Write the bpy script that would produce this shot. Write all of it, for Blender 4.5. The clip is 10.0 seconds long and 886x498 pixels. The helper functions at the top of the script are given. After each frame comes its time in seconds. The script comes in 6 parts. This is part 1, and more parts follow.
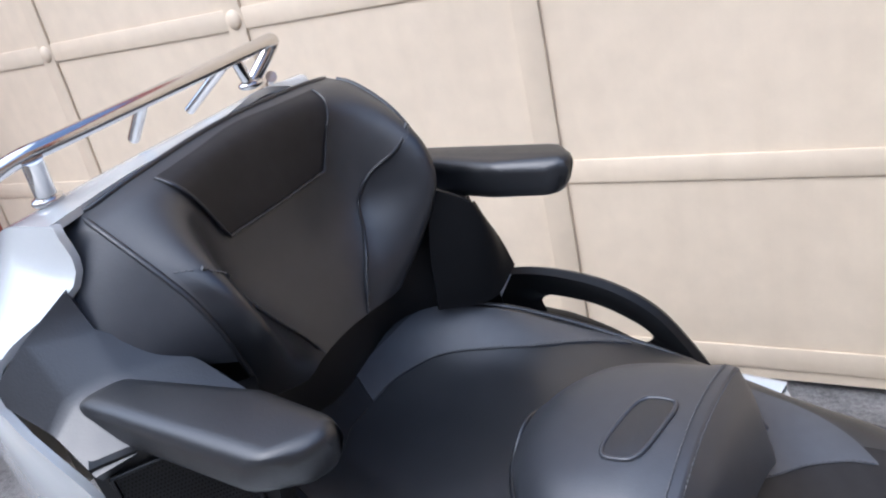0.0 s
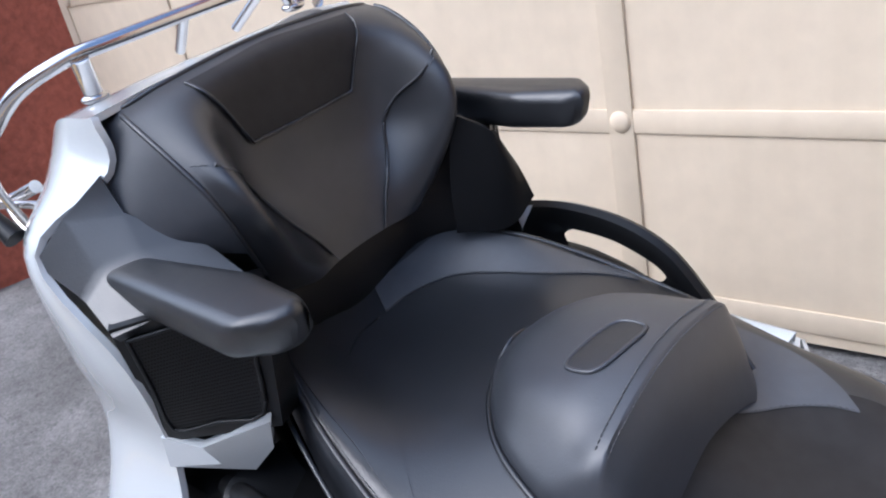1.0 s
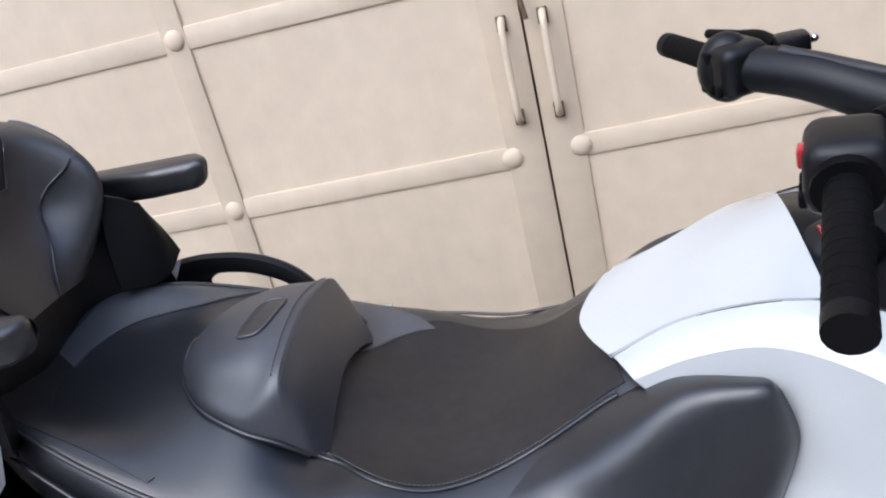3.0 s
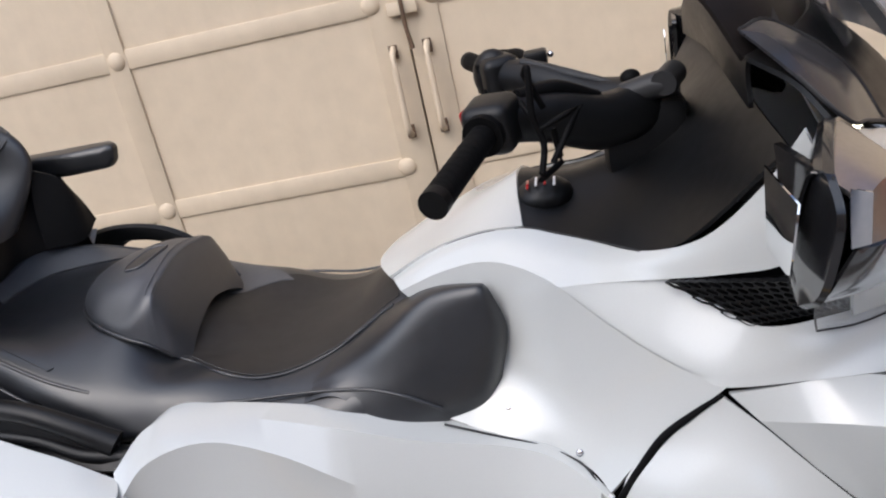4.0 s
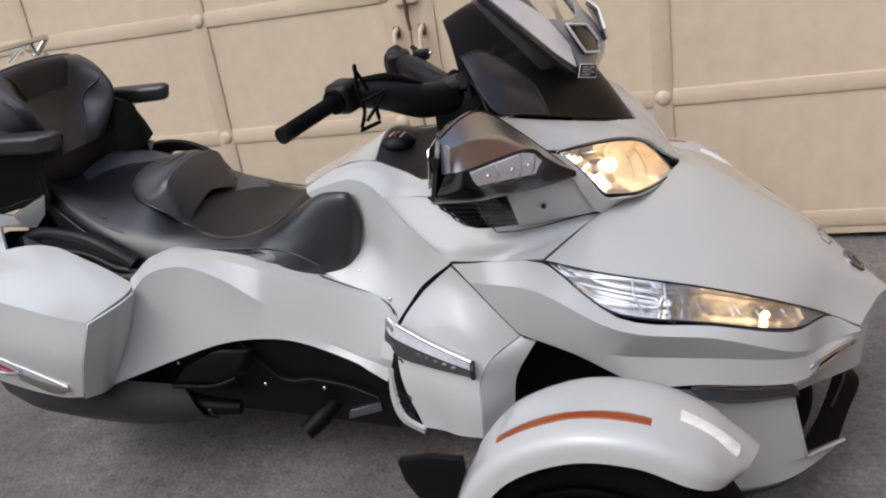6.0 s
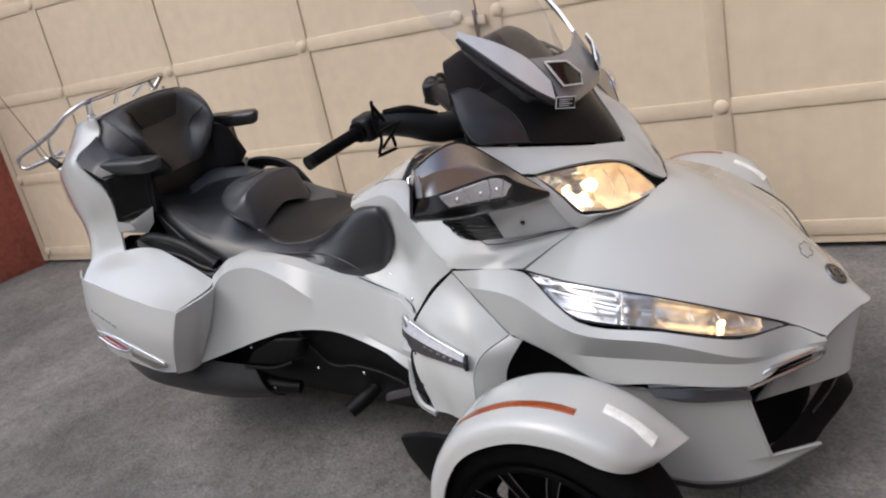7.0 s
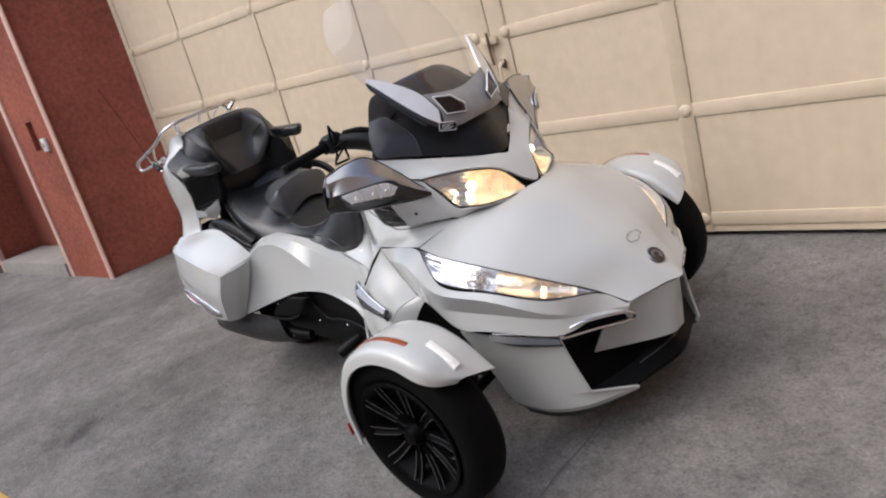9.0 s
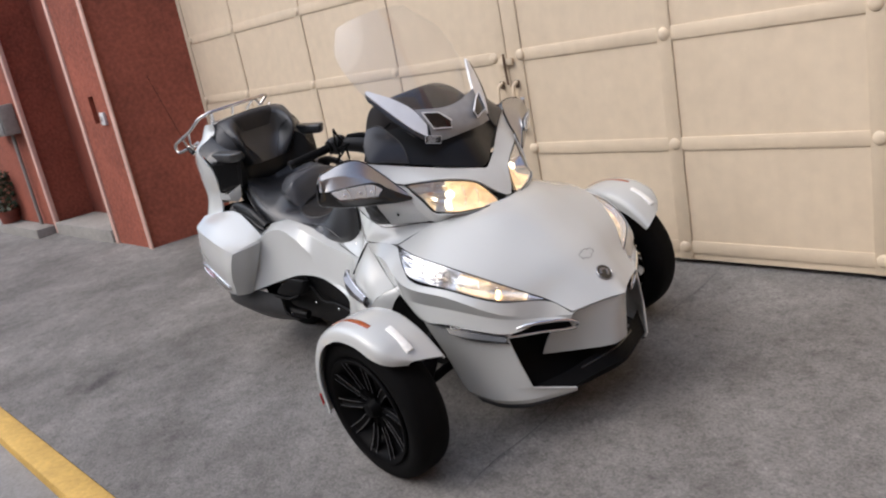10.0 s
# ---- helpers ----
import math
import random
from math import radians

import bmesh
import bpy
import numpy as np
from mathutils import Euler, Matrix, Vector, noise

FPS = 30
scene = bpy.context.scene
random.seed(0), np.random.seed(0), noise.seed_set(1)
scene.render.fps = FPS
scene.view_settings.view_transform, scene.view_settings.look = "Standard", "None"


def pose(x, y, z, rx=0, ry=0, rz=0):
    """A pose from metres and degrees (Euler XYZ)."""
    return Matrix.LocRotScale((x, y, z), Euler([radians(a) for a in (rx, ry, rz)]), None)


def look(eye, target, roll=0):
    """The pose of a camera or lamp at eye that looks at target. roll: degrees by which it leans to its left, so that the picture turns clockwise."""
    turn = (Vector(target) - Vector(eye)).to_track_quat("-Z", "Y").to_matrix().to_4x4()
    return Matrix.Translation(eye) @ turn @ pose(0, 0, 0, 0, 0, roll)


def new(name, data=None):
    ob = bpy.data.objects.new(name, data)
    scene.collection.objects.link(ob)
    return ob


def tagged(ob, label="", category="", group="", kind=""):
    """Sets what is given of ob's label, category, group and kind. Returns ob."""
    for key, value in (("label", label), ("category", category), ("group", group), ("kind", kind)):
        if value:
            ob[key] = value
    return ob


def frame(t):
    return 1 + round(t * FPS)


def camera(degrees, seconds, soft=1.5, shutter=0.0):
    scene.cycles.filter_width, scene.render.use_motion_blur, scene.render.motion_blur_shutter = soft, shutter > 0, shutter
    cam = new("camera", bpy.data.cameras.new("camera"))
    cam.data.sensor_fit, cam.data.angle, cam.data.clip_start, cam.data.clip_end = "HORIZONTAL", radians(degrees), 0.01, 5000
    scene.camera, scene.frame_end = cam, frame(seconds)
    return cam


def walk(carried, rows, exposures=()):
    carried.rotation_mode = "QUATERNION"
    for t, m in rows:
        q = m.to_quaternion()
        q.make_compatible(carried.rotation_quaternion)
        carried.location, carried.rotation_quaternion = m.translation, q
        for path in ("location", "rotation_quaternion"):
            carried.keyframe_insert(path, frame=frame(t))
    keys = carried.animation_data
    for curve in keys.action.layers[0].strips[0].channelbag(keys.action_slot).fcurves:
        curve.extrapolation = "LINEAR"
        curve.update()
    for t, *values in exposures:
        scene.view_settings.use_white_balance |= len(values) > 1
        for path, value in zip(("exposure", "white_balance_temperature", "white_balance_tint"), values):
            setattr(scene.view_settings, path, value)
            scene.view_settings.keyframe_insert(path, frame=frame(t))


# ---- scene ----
cam = camera(59.4, 10.0, soft=2.1)
PATH = [
    (0, (0.822, -1.799, 1.417), (-0.208, -0.262, 0.657), -13.0),
    (0.5, (0.901, -1.808, 1.419), (-0.283, -0.356, 0.719), -10.4),
    (1, (0.944, -1.796, 1.38), (-0.291, -0.451, 0.565), -12.0),
    (1.5, (0.962, -1.801, 1.38), (-0.287, -0.495, 0.524), -13.6),
    (2, (0.956, -1.9, 1.338), (-0.05, -0.385, 0.506), -13.2),
    (2.5, (0.947, -2.024, 1.371), (0.388, -0.278, 0.571), -13.6),
    (3, (1.083, -2.144, 1.375), (0.685, -0.324, 0.648), -14.2),
    (3.2, (1.167, -2.206, 1.364), (0.809, -0.371, 0.655), -14.6),
    (4.3, (1.432, -2.625, 1.308), (1.116, -0.757, 0.667), -11.1),
    (4.5, (1.489, -2.716, 1.321), (1.128, -0.862, 0.661), -8.6),
    (5, (1.76, -2.83, 1.334), (1.283, -0.998, 0.687), -8.7),
    (5.5, (1.95, -2.913, 1.351), (1.433, -1.118, 0.638), -9.2),
    (6, (2.03, -3.116, 1.377), (1.426, -1.338, 0.686), -8.8),
    (7.3, (2.622, -3.246, 1.45), (1.574, -1.66, 0.829), -12.7),
    (7.5, (2.704, -3.298, 1.434), (1.629, -1.725, 0.827), -12.6),
    (8, (2.954, -3.379, 1.473), (1.801, -1.857, 0.88), -14.0),
    (8.5, (3.26, -3.285, 1.453), (2.004, -1.844, 0.865), -15.6),
    (9, (3.542, -3.312, 1.471), (2.184, -1.958, 0.901), -15.8),
    (9.5, (3.773, -3.382, 1.473), (2.356, -2.083, 0.92), -12.0),
    (10, (3.942, -3.347, 1.489), (2.496, -2.073, 0.955), -11.0),
]
walk(cam, [(t, look(eye, target, roll)) for t, eye, target, roll in PATH],
     [(0, 0.84, 5250, 10), (1.2, 0.88, 5220, 10), (2.5, 0.93, 5200, 10), (3.2, 0.57, 5480, 10), (4.5, 0.36, 5960, 10), (6.0, 0.14, 5980, 10), (8.0, 0.25, 6080, 10), (10.0, 0.37, 6040, 10)])

# ---- world and light ----
W = bpy.data.worlds.new("sky")
scene.world = W
W.use_nodes = True
wn, wl = W.node_tree.nodes, W.node_tree.links
sky = wn.new("ShaderNodeTexSky")
sky.sky_type, sky.sun_disc = "NISHITA", False
sky.sun_elevation, sky.sun_rotation = radians(50), radians(208)
sky.air_density, sky.dust_density, sky.ozone_density = 1.0, 4.2, 1.0
wl.new(sky.outputs[0], wn["Background"].inputs[0])
wn["Background"].inputs[1].default_value = 0.15
sun = new("sun", bpy.data.lights.new("sun", "SUN"))
sun.data.energy, sun.data.angle, sun.data.color = 1.25, radians(100), (1.0, 0.97, 0.93)
sun.matrix_world = look((-4.5, -8.5, 12), (0, 0, 0))


# ---- materials ----
def mat(name, color, rough=0.5, metal=0.0, coat=0.0, var=0.08, scale=30.0, bump=0.0, bump_scale=200.0, coarse=3.0,
        trans=0.0, ior=1.45, emit=None, power=0.0, spec=0.5, alpha=1.0, color2=None, rough_var=0.0):
    m = bpy.data.materials.new(name)
    m.use_nodes = True
    n, l = m.node_tree.nodes, m.node_tree.links
    b = n["Principled BSDF"]
    b.inputs["Roughness"].default_value, b.inputs["Metallic"].default_value = rough, metal
    b.inputs["Coat Weight"].default_value, b.inputs["Coat Roughness"].default_value = coat, 0.08
    b.inputs["Transmission Weight"].default_value, b.inputs["IOR"].default_value = trans, ior
    b.inputs["Specular IOR Level"].default_value, b.inputs["Alpha"].default_value = spec, alpha
    b.inputs["Base Color"].default_value = (*color, 1)
    if emit:
        b.inputs["Emission Color"].default_value, b.inputs["Emission Strength"].default_value = (*emit, 1), power
    co = n.new("ShaderNodeTexCoord")
    if var:
        fine, big, mix, ramp = (n.new(k) for k in ("ShaderNodeTexNoise", "ShaderNodeTexNoise", "ShaderNodeMath", "ShaderNodeMix"))
        fine.inputs["Scale"].default_value, big.inputs["Scale"].default_value = scale, coarse
        fine.inputs["Detail"].default_value = big.inputs["Detail"].default_value = 5
        l.new(co.outputs["Object"], fine.inputs[0]), l.new(co.outputs["Object"], big.inputs[0])
        mix.operation = "ADD"
        l.new(fine.outputs[0], mix.inputs[0]), l.new(big.outputs[0], mix.inputs[1])
        half = n.new("ShaderNodeMapRange")
        half.inputs[1].default_value, half.inputs[2].default_value = 0.65, 1.35
        l.new(mix.outputs[0], half.inputs[0])
        ramp.data_type = "RGBA"
        dark = color2 or tuple(c * (1 - 2 * var) for c in color)
        light = color if color2 else tuple(min(1, c * (1 + var)) for c in color)
        ramp.inputs[6].default_value, ramp.inputs[7].default_value = (*dark, 1), (*light, 1)
        l.new(half.outputs[0], ramp.inputs[0]), l.new(ramp.outputs[2], b.inputs["Base Color"])
        if rough_var:
            rr = n.new("ShaderNodeMapRange")
            rr.inputs[3].default_value, rr.inputs[4].default_value = rough - rough_var, rough + rough_var
            l.new(half.outputs[0], rr.inputs[0]), l.new(rr.outputs[0], b.inputs["Roughness"])
    if bump:
        t, bm_ = n.new("ShaderNodeTexNoise"), n.new("ShaderNodeBump")
        t.inputs["Scale"].default_value, t.inputs["Detail"].default_value = bump_scale, 6
        bm_.inputs["Strength"].default_value, bm_.inputs["Distance"].default_value = bump, 0.01
        l.new(co.outputs["Object"], t.inputs[0]), l.new(t.outputs[0], bm_.inputs["Height"])
        l.new(bm_.outputs[0], b.inputs["Normal"])
    return m


WHITE = mat("pearl_white_paint", (0.545, 0.560, 0.545), 0.27, coat=1.0, var=0.012, scale=400, coarse=2)
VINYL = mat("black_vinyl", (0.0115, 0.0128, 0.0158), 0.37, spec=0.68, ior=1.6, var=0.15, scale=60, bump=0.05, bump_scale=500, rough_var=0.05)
ARM = mat("moulded_black_pad", (0.0075, 0.0083, 0.0098), 0.38, spec=0.68, ior=1.6, var=0.12, scale=60, bump=0.05, bump_scale=500, rough_var=0.05)
VINYL_G = mat("charcoal_vinyl", (0.030, 0.030, 0.0313), 0.44, spec=0.68, ior=1.6, var=0.12, scale=60, bump=0.05, bump_scale=600, rough_var=0.05)
VINYL_L = mat("grey_vinyl", (0.036, 0.0385, 0.045), 0.44, spec=0.72, ior=1.6, var=0.1, scale=60, bump=0.05, bump_scale=500)
# Inlay grey as used on the far side; VINYL is its shaded near copy.
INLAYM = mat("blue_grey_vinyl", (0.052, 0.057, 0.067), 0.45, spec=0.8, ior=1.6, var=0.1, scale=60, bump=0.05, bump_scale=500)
PLASTIC = mat("black_plastic", (0.0045, 0.0048, 0.0055), 0.42, spec=0.42, var=0.12, scale=50, bump=0.06, bump_scale=700, rough_var=0.06)
DULL = mat("dull_black_plastic", (0.0025, 0.0026, 0.003), 0.5, spec=0.25, var=0.15, scale=40, bump=0.08, bump_scale=400)
MATTE = mat("matte_black", (0.003, 0.003, 0.0033), 0.6, spec=0.12, var=0.2, scale=40, bump=0.1, bump_scale=300)
MARKG = mat("grey_black_plastic", (0.03, 0.03, 0.031), 0.45, spec=0.4, var=0.15, scale=40, bump=0.06, bump_scale=400)
GLOSSB = mat("gloss_black", (0.012, 0.012, 0.013), 0.12, coat=0.5, var=0.05)
SMOKE = mat("smoked_grey", (0.028, 0.028, 0.031), 0.24, coat=0.2, var=0.05)
MARKD = mat("dark_steel", (0.02, 0.02, 0.022), 0.4, metal=1.0, var=0.2, scale=60)
MARKM = mat("smoked_chrome", (0.30, 0.30, 0.315), 0.32, metal=1.0, var=0.12, scale=80)
CHROME = mat("chrome", (0.82, 0.83, 0.85), 0.08, metal=1.0, var=0.02)
# Rail chrome tinted brown to hold the reflection of a building.
RAILC = mat("chrome_brown_reflection", (0.70, 0.675, 0.65), 0.13, metal=1.0, var=0.06)
SATIN = mat("satin_silver", (0.52, 0.50, 0.48), 0.30, metal=1.0, var=0.05, scale=120)
REFL = mat("lamp_reflector", (0.86, 0.87, 0.89), 0.19, metal=0.95, var=0.03)


def clear_sheet(name, sheen, haze):
    """Thin clear plastic: straight-through with a surface sheen and a little haze."""
    m = mat(name, (0.8, 0.82, 0.85), 0.5, var=0)
    n, l = m.node_tree.nodes, m.node_tree.links
    through_, gloss, mix, dust = (n.new(k) for k in ("ShaderNodeBsdfTransparent", "ShaderNodeBsdfGlossy", "ShaderNodeMixShader", "ShaderNodeMixShader"))
    f, pw, sc = n.new("ShaderNodeLayerWeight"), n.new("ShaderNodeMath"), n.new("ShaderNodeMath")
    f.inputs["Blend"].default_value = 0.5
    pw.operation, sc.operation = "POWER", "MULTIPLY_ADD"
    pw.inputs[1].default_value, sc.inputs[1].default_value, sc.inputs[2].default_value = 4.0, 0.32, sheen
    l.new(f.outputs["Facing"], pw.inputs[0]), l.new(pw.outputs[0], sc.inputs[0])
    gloss.inputs["Roughness"].default_value = 0.03
    dust.inputs[0].default_value = haze
    l.new(through_.outputs[0], dust.inputs[1]), l.new(n["Principled BSDF"].outputs[0], dust.inputs[2])
    l.new(sc.outputs[0], mix.inputs[0]), l.new(dust.outputs[0], mix.inputs[1]), l.new(gloss.outputs[0], mix.inputs[2])
    l.new(mix.outputs[0], n["Material Output"].inputs[0])
    return m


CLEAR = clear_sheet("clear_cover", 0.03, 0.01)
SCREENM = clear_sheet("clear_screen", 0.06, 0.035)
RUBBER = mat("tyre_rubber", (0.0030, 0.0030, 0.0032), 0.75, spec=0.14, var=0.2, scale=30, bump=0.15, bump_scale=150)
RIMB = mat("black_alloy", (0.0026, 0.0026, 0.003), 0.45, spec=0.07, var=0.1)
MACHINED = mat("machined_edge", (0.34, 0.34, 0.35), 0.35, metal=1.0, var=0.05)
AMBER = mat("amber_reflector", (0.30, 0.062, 0.010), 0.2, coat=0.8, var=0.1, scale=200)
RED = mat("red_lens", (0.35, 0.01, 0.015), 0.12, coat=0.8, var=0.05)
BULB_LOW = mat("running_bulb", (1, 0.7, 0.4), 0.3, var=0, emit=(1.0, 0.58, 0.24), power=5)
DRL = mat("white_light_strip", (0.80, 0.79, 0.76), 0.2, var=0.15, scale=60, coat=0.6, emit=(1.0, 0.94, 0.82), power=0.12)
LEDW = mat("signal_leds", (0.88, 0.89, 0.91), 0.18, metal=0.15, var=0.08, scale=90)


def lit(name, low, high, strength, scale, metal=0.0, span=(0.36, 0.62)):
    """A lit lamp optic: streaks of warm light."""
    m = mat(name, (0.8, 0.74, 0.66) if metal else (0.8, 0.6, 0.4), 0.2, metal=metal, var=0)
    n, l = m.node_tree.nodes, m.node_tree.links
    t, r = n.new("ShaderNodeTexNoise"), n.new("ShaderNodeValToRGB")
    t.inputs["Scale"].default_value, t.inputs["Detail"].default_value, t.inputs["Distortion"].default_value = scale, 2, 0.8
    r.color_ramp.elements[0].position, r.color_ramp.elements[1].position = span
    r.color_ramp.elements[0].color, r.color_ramp.elements[1].color = (*low, 1), (*high, 1)
    l.new(n["Texture Coordinate"].outputs["Object"], t.inputs[0]), l.new(t.outputs[0], r.inputs[0])
    b = n["Principled BSDF"]
    l.new(r.outputs[0], b.inputs["Emission Color"])
    b.inputs["Emission Strength"].default_value = strength
    return m


LIT_HIGH = lit("lit_headlamp_optic", (0.26, 0.135, 0.04), (1.0, 0.74, 0.38), 0.95, 9)
LIT_LOW = lit("lit_running_optic", (0.05, 0.034, 0.02), (0.95, 0.62, 0.32), 1.05, 13, 1.0, (0.42, 0.78))
PROJ_LOW = mat("running_projector_lens", (0.62, 0.60, 0.57), 0.07, metal=1.0, var=0)
PROJ_HIGH = mat("headlamp_projector_lens", (0.8, 0.74, 0.62), 0.08, var=0, emit=(1.0, 0.86, 0.60), power=4.0)
# Near-white base carries the sky reflection seen on the glossy wing.
WINGM = mat("sky_white_wing", (0.86, 0.86, 0.86), 0.20, metal=0.2, coat=0.6, var=0.03)
SIDEM = mat("smoked_side_screen", (0.032, 0.032, 0.035), 0.24, coat=0.1, var=0.06)
DOMEM = mat("smoked_dome", (0.011, 0.0092, 0.0088), 0.38, spec=0.12, var=0.08)
SCOOPM = mat("grey_scoop", (0.26, 0.26, 0.268), 0.25, coat=0.6, var=0.06)
MIRROR = mat("mirror_glass", (0.9, 0.91, 0.92), 0.01, metal=1.0, var=0)
LABELW = mat("label_white", (0.7, 0.7, 0.7), 0.4, var=0.02)
GATE = mat("beige_gate_paint", (0.70, 0.582, 0.425), 0.55, var=0.045, scale=14, coarse=1.3, bump=0.05, bump_scale=90, rough_var=0.08)
STUCCO = mat("red_stucco", (0.315, 0.090, 0.054), 0.9, var=0.22, scale=30, coarse=2, bump=1.0, bump_scale=22)
TRIM = mat("pink_trim_paint", (0.76, 0.50, 0.41), 0.7, var=0.08, scale=30, bump=0.2, bump_scale=80)
# Clay of the pot; on the recess wall, stucco red darkened for shade.
DARKRED = mat("dark_red_shade_and_clay", (0.24, 0.070, 0.047), 0.6, var=0.12, scale=20, bump=0.1)
CONC = mat("worn_concrete", (0.205, 0.195, 0.186), 0.85, var=0, bump=0.6, bump_scale=90)
JOINT = mat("joint_dirt", (0.165, 0.16, 0.155), 0.95, var=0.3, scale=60)
STEPC = mat("step_concrete", (0.30, 0.285, 0.26), 0.9, var=0.12, scale=30, bump=0.4, bump_scale=60)
YELLOW = mat("yellow_kerb_paint", (0.60, 0.385, 0.10), 0.75, var=0.14, scale=40, bump=0.3, bump_scale=90)
ROAD = mat("road_concrete", (0.27, 0.26, 0.25), 0.9, var=0.14, scale=60, bump=0.5, bump_scale=120)
# Headrest cover; on the rider panel its brown stands for reflected buildings.
SUEDE = mat("dull_cover_and_reflection", (0.0215, 0.0195, 0.0185), 0.52, spec=0.42, var=0.2, scale=50, bump=0.08, bump_scale=900)
STITCH = mat("grey_stitch_thread", (0.11, 0.11, 0.112), 0.8, var=0.1)
FACADE = mat("dun_facade", (0.42, 0.29, 0.20), 0.9, var=0.2, scale=3, coarse=0.4)
LEAF = mat("dark_leaf", (0.035, 0.055, 0.022), 0.5, var=0.3, scale=20)
RUST = mat("rusty_steel", (0.16, 0.10, 0.06), 0.8, var=0.3, scale=60, bump=0.3)


def streaked(m, amount):
    """Vertical weather streaks and slightly buckled sheet."""
    n, l = m.node_tree.nodes, m.node_tree.links
    b = n["Principled BSDF"]
    mp, t, r, mx = (n.new(k) for k in ("ShaderNodeMapping", "ShaderNodeTexNoise", "ShaderNodeValToRGB", "ShaderNodeMix"))
    mp.inputs["Scale"].default_value = (9.0, 1.0, 0.7)
    t.inputs["Scale"].default_value, t.inputs["Detail"].default_value = 2.0, 6
    r.color_ramp.elements[0].position, r.color_ramp.elements[1].position = 0.34, 0.62
    r.color_ramp.elements[0].color, r.color_ramp.elements[1].color = (0.78, 0.74, 0.68, 1), (1, 1, 1, 1)
    mx.data_type, mx.blend_type = "RGBA", "MULTIPLY"
    mx.inputs[0].default_value = amount
    l.new(n["Texture Coordinate"].outputs["Object"], mp.inputs[0]), l.new(mp.outputs[0], t.inputs[0]), l.new(t.outputs[0], r.inputs[0])
    l.new(b.inputs["Base Color"].links[0].from_socket, mx.inputs[6]), l.new(r.outputs[0], mx.inputs[7])
    l.new(mx.outputs[2], b.inputs["Base Color"])
    w, bm_ = n.new("ShaderNodeTexNoise"), n.new("ShaderNodeBump")
    w.inputs["Scale"].default_value, w.inputs["Detail"].default_value = 3.5, 1
    bm_.inputs["Strength"].default_value, bm_.inputs["Distance"].default_value = 0.2, 0.03
    l.new(n["Texture Coordinate"].outputs["Object"], w.inputs[0]), l.new(w.outputs[0], bm_.inputs["Height"])
    l.new(b.inputs["Normal"].links[0].from_socket, bm_.inputs["Normal"]), l.new(bm_.outputs[0], b.inputs["Normal"])


streaked(GATE, 0.10)


# ---- helpers ----
def part(name, bm, material, parent, label="", smooth=35, thick=0.0):
    me = bpy.data.meshes.new(name)
    if isinstance(bm, tuple):
        me.from_pydata(*bm)
    else:
        bm.to_mesh(me)
        bm.free()
    me.materials.append(material)
    if smooth:
        for p in me.polygons:
            p.use_smooth = True
        me.set_sharp_from_angle(angle=radians(smooth))
    if thick and smooth:
        uses = {}
        for p in me.polygons:
            for k in p.edge_keys:
                uses[k] = uses.get(k, 0) + 1
        for e_ in me.edges:
            if uses.get(tuple(sorted(e_.vertices)), 0) < 2:
                e_.use_edge_sharp = True
    ob = new(name, me)
    ob.parent = parent
    if thick:
        solid = ob.modifiers.new("thickness", "SOLIDIFY")
        solid.thickness, solid.offset, solid.use_flat_faces = thick, -1.0, True
    if label:
        tagged(ob, label)
    return ob


def thing(name, label, category, m=None, group="", kind=""):
    ob = new(name)
    ob.empty_display_size = 0.1
    if m is not None:
        ob.matrix_world = m
    return tagged(ob, label, category, group, kind)


def spline(pts, n):
    """Smooth curve through pts (k, ...); a point given twice is a sharp corner. n steps a span."""
    pts = [np.array(p, float) for p in pts]
    runs, cur = [], [pts[0]]
    for p in pts[1:]:
        if np.allclose(p, cur[-1]):
            if len(cur) > 1:
                runs.append(cur)
            cur = [p]
        else:
            cur.append(p)
    if len(cur) > 1:
        runs.append(cur)
    out = []
    for run in runs:
        k = [2 * run[0] - run[1], *run, 2 * run[-1] - run[-2]]
        for i in range(1, len(k) - 2):
            a, b, c, d = k[i - 1:i + 3]
            for s_ in range(n):
                u = s_ / n
                out.append(0.5 * (2 * b + (c - a) * u + (2 * a - 5 * b + 4 * c - d) * u * u + (3 * b - a - 3 * c + d) * u ** 3))
    out.append(runs[-1][-1])
    return np.array(out)


def sheet(rows, nu=6, nv=6):
    """Grid of points through rows of control points; a row given twice is a crease."""
    return spline([spline(r, nu) for r in rows], nv)


def grid_data(g, flip=None, closed=False, out=None):
    """Faces of a grid of points. flip None: the faces look away from the bike's core."""
    nv, nu = g.shape[:2]
    if flip is None:
        mid = g.reshape(-1, 3).mean(0)
        ref = np.array((mid[0] * 0.8 - 0.1, 0, 0.5))
        nrm = np.cross(g[:-1, 1:] - g[:-1, :-1], g[1:, :-1] - g[:-1, :-1])
        flip = float((nrm * (g[:-1, :-1] - ref if out is None else np.array(out, float))).sum()) < 0
    verts = [tuple(p) for p in g.reshape(-1, 3)]
    faces = []
    for i in range(nv - 1):
        for j in range(nu if closed else nu - 1):
            k = (j + 1) % nu
            f = (i * nu + j, i * nu + k, (i + 1) * nu + k, (i + 1) * nu + j)
            faces.append(f[::-1] if flip else f)
    return verts, [], faces


